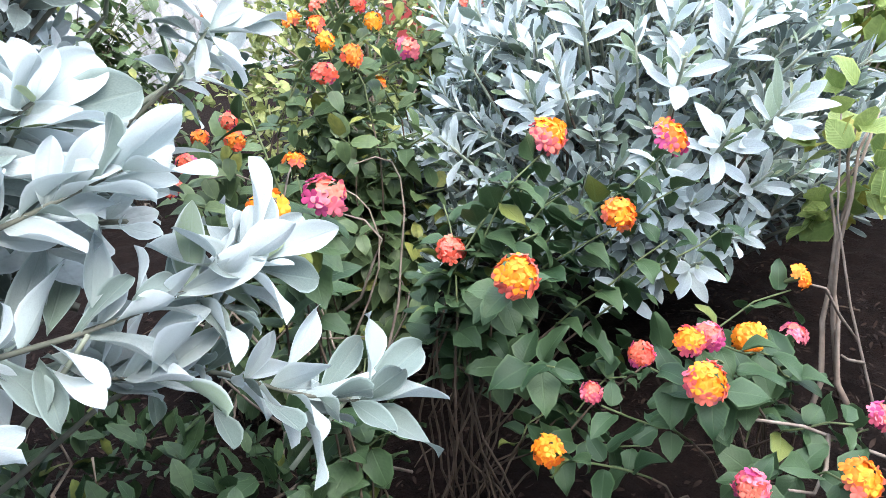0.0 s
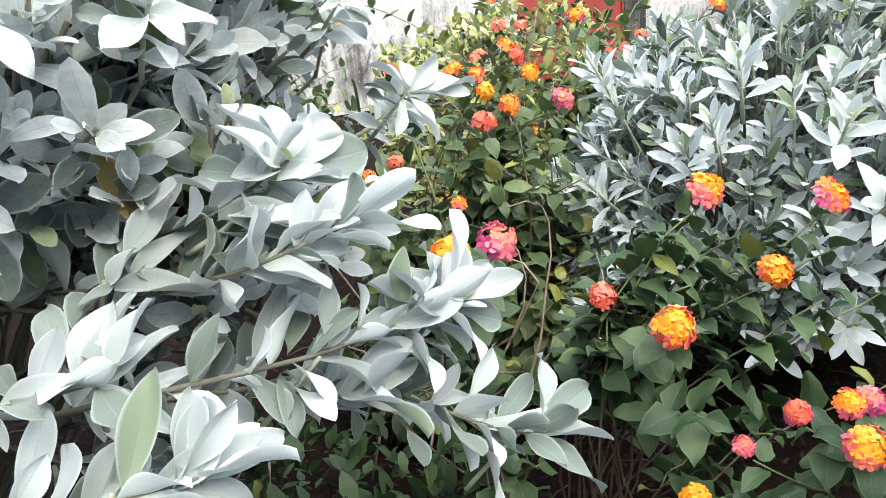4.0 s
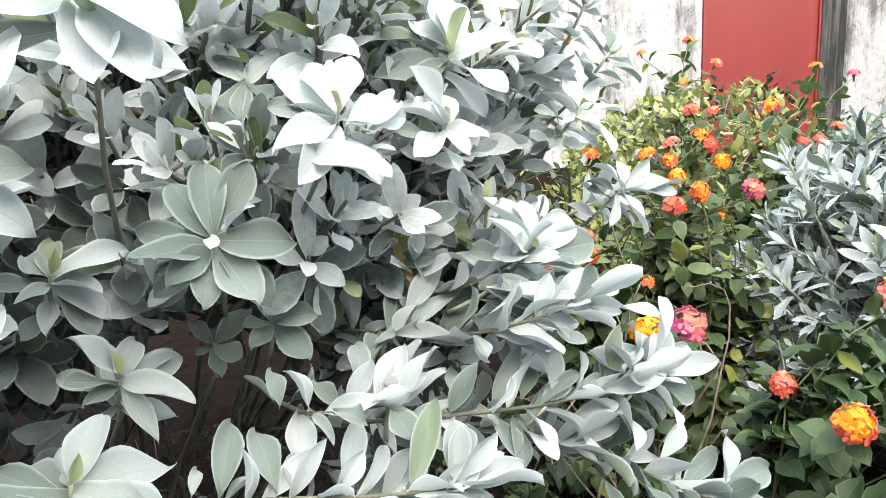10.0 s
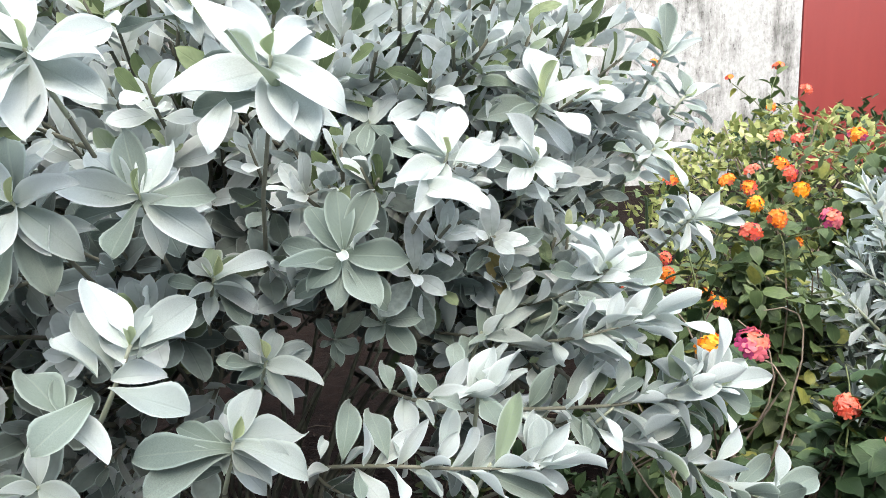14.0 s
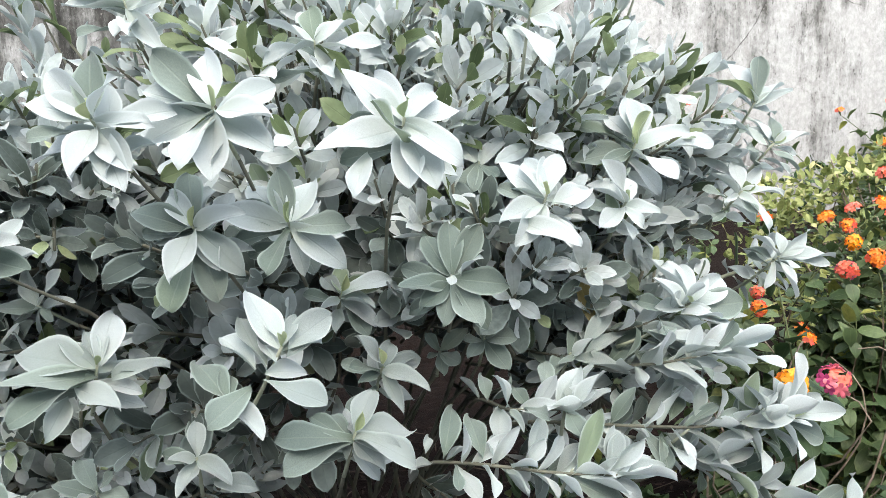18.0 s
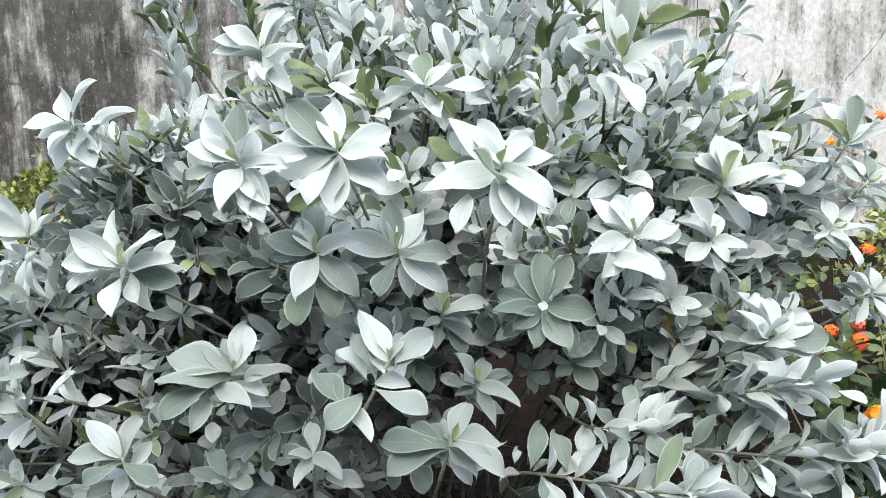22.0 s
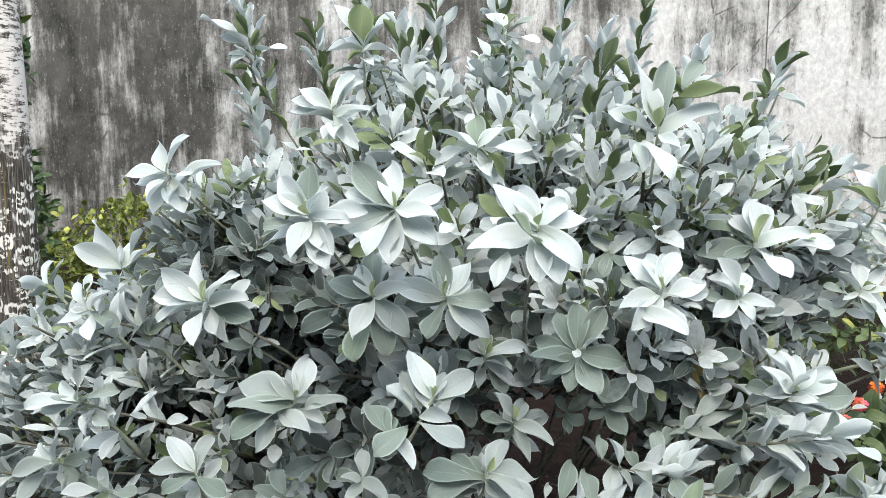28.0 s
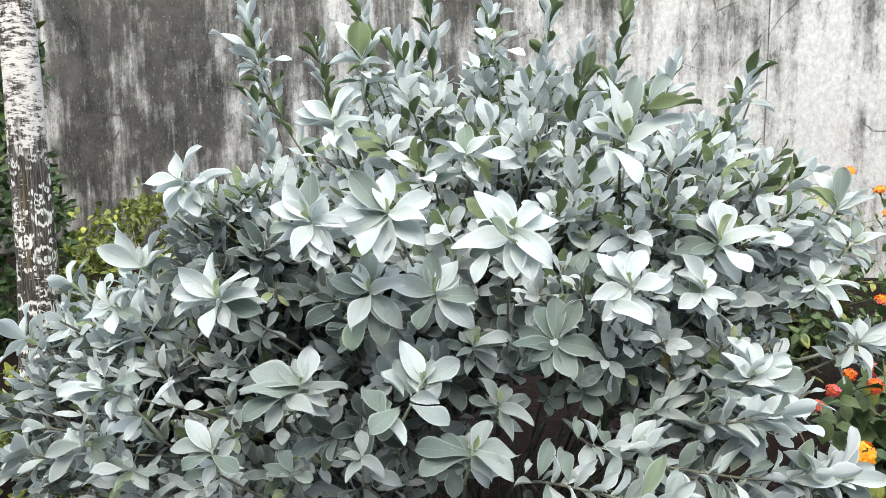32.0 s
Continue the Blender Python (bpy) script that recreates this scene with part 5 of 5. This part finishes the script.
def lantana(at, label, heads, extra, reach, leaf, single, grid, seed, mat=None, pairs=(5, 9), low=0.5, centre=None):
    """A lantana: arching stems from one root, pairs of toothed leaves, a flower head on some stems."""
    g = np.random.default_rng(seed)
    plant = thing("lantana", (at[0], at[1], 0.0), label, "flowering shrub", "lantanas")
    lv, picked = Leaves(), 0
    root = np.array((at[0], at[1], 0.0))
    mid = np.array(centre if centre is not None else (at[0], at[1], at[2] * 0.6))
    tips = [(np.array(h[:3]), h[3], h[4]) for h in heads]
    for _ in range(extra):
        d = unit(g.normal(0, 1, 3) * (1, 1, 0.8) + (0, 0, 0.25))
        p = mid + d * np.array(reach) * g.uniform(0.45, 1.0)
        p[2] = max(0.05, p[2])
        tips.append((p, None, None))
    for p, width, tint in tips:
        out = unit((p - mid) * (1, 1, 0.4) + (0, 0, 0.10) + g.normal(0, 0.05, 3))
        flat = (p - root) * (1, 1, 0)
        arrive = unit(unit(flat + 1e-4) * 0.8 + out * 0.4 + (0, 0, 0.12 if tint else 0.0))
        start = root + g.normal(0, 0.03, 3) * (1, 1, 0)
        line = bent(start, p - arrive * 0.012 - (0, 0, 0.012), arrive, 12, 0.004, 0.55)
        lone_stem(plant, "stem", line[:8], 0.0015, 0.0013, STEM_DARK)
        young = lone_stem(plant, "young_stem", line[7:], 0.0013, 0.0010, STEM_GREEN)
        tan = unit(np.gradient(line, axis=0))
        k = int(g.integers(*pairs))
        turn = g.random() * 3
        for i in range(k):
            f = 1 - (i + 0.35) / k * (1 - low)
            q = f * 11
            j = min(10, int(q))
            base, a0 = line[j] + (line[j + 1] - line[j]) * (q - j), tan[j]
            side = unit(np.cross(a0, (0.1, 0.2, 0.97)))
            upw = np.cross(side, a0)
            for sgn in (-1, 1):
                t = turn + i * 1.57
                rad = (side * math.cos(t) + upw * math.sin(t)) * sgn
                a = unit(rad * 1.0 + a0 * 0.35 + np.array((0, 0, -0.25)) + g.normal(0, 0.2, 3))
                n = unit(np.array((0, 0, 1.0)) + out * 0.6 + g.normal(0, 0.28, 3))
                size = leaf * g.uniform(0.75, 1.25) * (0.8 if i == 0 else 1.0)
                wide = size * g.uniform(0.62, 0.80)
                curl, fold = g.uniform(0.05, 0.4), g.uniform(0.0, 0.3)
                if single and picked < 300:
                    picked += 1
                    place_leaf("leaf", LANTANA_SHAPES[g.integers(0, 5)], young, base + rad * 0.004, a, n, size, wide)
                else:
                    lv.add(base + rad * 0.004, a, n, size, wide, curl, fold)
        if tint:
            flower_head(plant, p, unit(arrive * 0.4 + (-0.15, -0.42, 0.62) + g.normal(0, 0.2, 3)), width, tint, single)
    if lv.rows:
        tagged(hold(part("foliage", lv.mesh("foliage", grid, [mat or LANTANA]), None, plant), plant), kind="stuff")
    return plant


lantana((0.50, 0.60, 0.40), "lantana with yellow and pink flower heads on arching stems", [
    (0.624, 0.558, 0.470, 0.048, "mix"), (0.751, 0.502, 0.447, 0.048, "half"), (0.643, 0.481, 0.394, 0.040, "orange"),
    (0.827, 0.386, 0.289, 0.032, "gold"), (0.500, 0.580, 0.374, 0.036, "coral"), (0.461, 0.433, 0.402, 0.044, "warm"),
    (0.60, 0.57, 0.44, 0, None), (0.55, 0.66, 0.41, 0, None), (0.60, 0.64, 0.42, 0, None), (0.66, 0.62, 0.43, 0, None), (0.66, 0.54, 0.43, 0, None), (0.70, 0.52, 0.42, 0, None), (0.68, 0.60, 0.40, 0, None),
    (0.78, 0.50, 0.40, 0, None), (0.58, 0.52, 0.40, 0, None), (0.80, 0.45, 0.36, 0, None), (0.72, 0.47, 0.36, 0, None),
], 8, (0.26, 0.18, 0.22), 0.039, True, "lantana", 21, low=0.55, pairs=(6, 10), centre=(0.62, 0.50, 0.22))
lantana((0.70, 0.36, 0.30), "low lantana with orange and magenta flower heads", [
    (0.544, 0.306, 0.318, 0.040, "mix"), (0.460, 0.406, 0.242, 0.032, "gold"), (0.687, 0.360, 0.280, 0.036, "gold"), (0.560, 0.335, 0.338, 0.030, "half"),
    (0.590, 0.338, 0.330, 0.030, "pink"), (0.776, 0.360, 0.249, 0.032, "pink"), (0.529, 0.360, 0.328, 0.026, "red"), (0.489, 0.380, 0.300, 0.022, "pink"),
    (0.638, 0.220, 0.221, 0.040, "orange"), (0.556, 0.270, 0.227, 0.034, "pink"), (0.783, 0.270, 0.186, 0.034, "pink"),
], 5, (0.2, 0.13, 0.15), 0.038, True, "lantana", 22, low=0.66, pairs=(3, 6), centre=(0.62, 0.34, 0.16))
lantana((0.34, 0.56, 0.40), "lantana with a yellow and a pink head behind silver leaves", [
    (0.280, 0.485, 0.498, 0.036, "gold"), (0.343, 0.520, 0.487, 0.040, "pink"), (0.425, 0.759, 0.458, 0.030, "orange"), (0.415, 0.900, 0.612, 0.026, "orange"),
], 9, (0.15, 0.17, 0.20), 0.040, False, "lantana", 23, low=0.5, centre=(0.38, 0.62, 0.20))
lantana((0.62, 1.00, 0.50), "tall bushy lantana crowded with orange-red flower heads", [
    (0.657, 1.000, 0.614, 0.036, "orange"), (0.661, 0.980, 0.600, 0.034, "red"), (0.630, 1.050, 0.602, 0.032, "coral"), (0.585, 1.050, 0.586, 0.034, "orange"),
    (0.598, 1.000, 0.579, 0.032, "fire"), (0.682, 0.980, 0.572, 0.034, "gold"), (0.584, 0.950, 0.558, 0.032, "gold"), (0.686, 0.900, 0.536, 0.042, "pink"),
    (0.606, 0.920, 0.537, 0.036, "fire"), (0.549, 0.900, 0.523, 0.038, "red"), (0.681, 0.986, 0.483, 0.032, "orange"),
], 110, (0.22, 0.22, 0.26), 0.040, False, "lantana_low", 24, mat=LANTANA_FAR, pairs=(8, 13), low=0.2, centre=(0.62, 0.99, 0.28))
lantana((0.42, 1.00, 0.44), "lantana with small red flower heads behind the branches", [
    (0.413, 0.900, 0.463, 0.030, "fire"), (0.417, 0.920, 0.485, 0.026, "red"), (0.386, 0.950, 0.465, 0.026, "fire"), (0.347, 0.900, 0.450, 0.028, "red"),
    (0.310, 0.850, 0.437, 0.026, "red"), (0.622, 1.190, 0.339, 0.034, "fire"),
], 30, (0.2, 0.22, 0.2), 0.040, False, "lantana_low", 25, mat=LANTANA_FAR, pairs=(8, 13), low=0.25, centre=(0.46, 1.05, 0.22))
lantana((1.06, 1.30, 0.55), "lantana with red and orange heads by the red panel", [
    (0.935, 1.200, 0.640, 0.040, "half"), (1.055, 1.200, 0.563, 0.030, "red"), (1.056, 1.250, 0.555, 0.030, "red"), (1.095, 1.200, 0.588, 0.030, "fire"),
    (0.852, 1.350, 0.633, 0.038, "coral"), (0.871, 1.300, 0.630, 0.030, "coral"), (1.284, 1.500, 0.704, 0.034, "orange"), (1.393, 1.500, 0.680, 0.034, "pink"),
    (1.024, 0.930, 0.640, 0.034, "orange"),
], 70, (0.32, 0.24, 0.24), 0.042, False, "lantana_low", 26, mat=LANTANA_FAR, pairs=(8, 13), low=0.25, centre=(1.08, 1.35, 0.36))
lantana((1.06, 1.70, 0.60), "lean lantana stems with small orange heads against the wall", [
    (1.072, 1.720, 0.786, 0.036, "fire"), (1.113, 1.650, 0.723, 0.036, "coral"), (0.986, 1.600, 0.684, 0.028, "orange"), (0.716, 2.000, 0.747, 0.036, "orange"), (0.976, 1.800, 0.761, 0.026, "fire"),
], 14, (0.20, 0.20, 0.22), 0.044, False, "lantana_low", 27, mat=LANTANA_FAR, pairs=(8, 13), low=0.3, centre=(1.02, 1.72, 0.45))


# ---- green shrubs round about ----
def leafy_shrub(name, at, radii, count, leaf, ratio, mat, label, seed, stems=14, low=0.03):
    g = np.random.default_rng(seed)
    shrub = thing(name, (at[0], at[1], 0.0), label, "shrub")
    c, r = np.array(at), np.array(radii)
    lv = Leaves()
    for _ in range(stems):
        d = unit(g.normal(0, 1, 3) + (0, 0, 0.8))
        lone_stem(shrub, "stem", bent((at[0] + g.normal(0, 0.03), at[1] + g.normal(0, 0.03), 0), c + d * r * 0.9, d, 8, 0.008), 0.0045, 0.0015, STEM_WOOD)
    made = 0
    while made < count:
        d = unit(g.normal(0, 1, 3))
        s = g.uniform(0.55, 1.0) ** 0.6 * (1 + 0.22 * noise.noise(tuple(d * 2.6 + seed)))
        p = c + d * r * s
        if p[2] < low:
            continue
        made += 1
        axis = unit(d + (0, 0, 0.5) + g.normal(0, 0.35, 3))
        for q in range(5):
            a = unit(axis + g.normal(0, 0.75, 3))
            n = unit(d * 0.6 + (0, 0, 0.9) + g.normal(0, 0.4, 3))
            sz = leaf * g.uniform(0.65, 1.2)
            lv.add(p + g.normal(0, leaf * 0.3, 3), a, n, sz, sz * ratio * g.uniform(0.85, 1.15), g.uniform(0, 0.3), g.uniform(0.05, 0.3))
    tagged(hold(part("foliage", lv.mesh("foliage", "oval", [mat]), None, shrub), shrub), kind="stuff")
    return shrub


leafy_shrub("hedge_shrub", (1.00, 1.58, 0.40), (0.36, 0.26, 0.30), 560, 0.030, 0.5, HEDGE, "yellow-green small-leaved shrub in front of the wall", 31)
leafy_shrub("hedge_shrub", (1.95, 1.35, 0.30), (0.50, 0.40, 0.36), 420, 0.034, 0.5, HEDGE, "yellow-green small-leaved shrub beyond the silver one", 32)
lantana((0.55, 2.30, 0.50), "lantana with scattered orange heads near the wall", [
    (0.66, 2.10, 0.80, 0.036, "orange"), (0.95, 2.25, 0.82, 0.036, "fire"), (0.80, 2.2, 0.66, 0.034, "orange"),
], 60, (0.42, 0.28, 0.32), 0.044, False, "lantana_low", 28, mat=LANTANA_FAR, pairs=(8, 13), low=0.2, centre=(0.62, 2.35, 0.38))
leafy_shrub("lime_shrub", (1.00, 0.425, 0.35), (0.07, 0.045, 0.10), 13, 0.042, 0.88, LIME, "lime-green broad-leaved plant with yellowing leaves", 33, 3)
leafy_shrub("green_shrub", (-1.78, 2.05, 0.38), (0.44, 0.30, 0.36), 900, 0.032, 0.55, OLIVE, "olive green shrub at the foot of the tree", 34)
leafy_shrub("green_shrub", (-1.42, 1.00, 0.14), (0.24, 0.22, 0.20), 300, 0.032, 0.55, OLIVE, "low olive green shrub behind the silver one", 39, 8)
leafy_shrub("lime_shrub", (1.78, 0.80, 0.36), (0.28, 0.22, 0.24), 150, 0.062, 0.8, LIME, "lime-green shrub with broad pointed leaves", 40, 8)
leafy_shrub("green_shrub", (-2.98, 2.30, 0.55), (0.52, 0.40, 0.60), 620, 0.055, 0.5, DARK_GREEN, "dark green shrub behind the tree trunk", 35)
leafy_shrub("green_shrub", (-3.22, 2.4, 1.5), (0.46, 0.40, 0.85), 1200, 0.06, 0.5, DARK_GREEN, "tall dark green shrub behind the tree trunk", 36)
leafy_shrub("hedge_shrub", (1.55, 2.35, 0.30), (0.55, 0.40, 0.36), 420, 0.036, 0.5, LANTANA, "green small-leaved shrub in front of the wall", 38)
leafy_shrub("groundcover", (0.10, 0.62, 0.12), (0.28, 0.34, 0.15), 190, 0.034, 0.5, LANTANA, "low green plant under the silver branches", 37, 10)


# ---- litter on the soil ----
def build_litter():
    g = np.random.default_rng(5)
    lv, tub = Leaves(), Tubes(4)
    for _ in range(5200):
        x, y = g.uniform(-0.6, 1.4), g.uniform(0.1, 1.5)
        a = unit((*g.normal(0, 1, 2), g.normal(0, 0.12)))
        lv.add((x, y, 0.012 + abs(g.normal(0, 0.006))), a, unit(g.normal(0, 0.3, 3) + (0, 0, 1)), g.uniform(0.006, 0.022), g.uniform(0.002, 0.007), g.normal(0.1, 0.3), 0.3)
    for _ in range(150):
        x, y = g.uniform(-0.6, 1.4), g.uniform(0.1, 1.5)
        d = unit((*g.normal(0, 1, 2), 0.05))
        p = np.array((x, y, 0.012))
        tub.add([p, p + d * 0.03 + (0, 0, 0.006), p + d * g.uniform(0.05, 0.12)], 0.0016, 0.0008)
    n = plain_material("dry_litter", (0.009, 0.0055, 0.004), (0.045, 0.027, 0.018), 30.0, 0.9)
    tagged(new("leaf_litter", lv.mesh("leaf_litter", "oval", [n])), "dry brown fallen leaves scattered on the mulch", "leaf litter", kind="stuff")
    tagged(new("twig_litter", tub.mesh("twig_litter", STEM_DARK)), "thin dry twigs scattered on the mulch", "twigs", kind="stuff")


build_litter()


# ---- bare twigs among the plants ----
def dead_brush():
    g = np.random.default_rng(12)
    brush = thing("dead_brush", (0.42, 0.78, 0.0), "tangle of thin dry grey twigs under the silver branches", "twigs")
    for _ in range(15):
        a = np.array((g.uniform(0.25, 0.50), g.uniform(0.66, 0.98), g.uniform(0.0, 0.12)))
        b = np.array((g.uniform(0.28, 0.62), g.uniform(0.66, 0.95), g.uniform(0.22, 0.46)))
        lone_stem(brush, "twig", bent(a, b, g.normal(0, 1, 3) + (0.4, 0, 0.1), 9, 0.0025), 0.0022, 0.0009, STEM_DRY)


STEM_DRY = plain_material("dry_twig", (0.16, 0.125, 0.095), (0.34, 0.29, 0.24), 60.0, 0.9)
dead_brush()


def bare_stem(at, lines, label):
    plant = thing("bare_stem", at, label, "twigs")
    for pts in lines:
        lone_stem(plant, "twig", np.array(pts), 0.0026, 0.0012, STEM_DRY)


bare_stem((1.0, 0.34, 0.0), [
    [(1.00, 0.34, 0.0), (0.984, 0.36, 0.06), (0.966, 0.395, 0.20), (0.962, 0.42, 0.314), (0.985, 0.44, 0.44)],
    [(0.972, 0.385, 0.15), (0.93, 0.39, 0.20), (0.88, 0.385, 0.255), (0.84, 0.386, 0.275)],
    [(0.975, 0.375, 0.12), (0.92, 0.37, 0.15), (0.86, 0.35, 0.19)],
], "thin bare grey stem with side twigs")
bare_stem((0.86, 0.24, 0.0), [
    [(0.86, 0.24, 0.0), (0.845, 0.25, 0.09), (0.80, 0.27, 0.128), (0.688, 0.30, 0.206), (0.604, 0.335, 0.243), (0.552, 0.31, 0.300)],
    [(0.72, 0.29, 0.185), (0.69, 0.275, 0.17), (0.645, 0.262, 0.175), (0.60, 0.262, 0.205)],
], "pale woody stem leaning over the mulch")
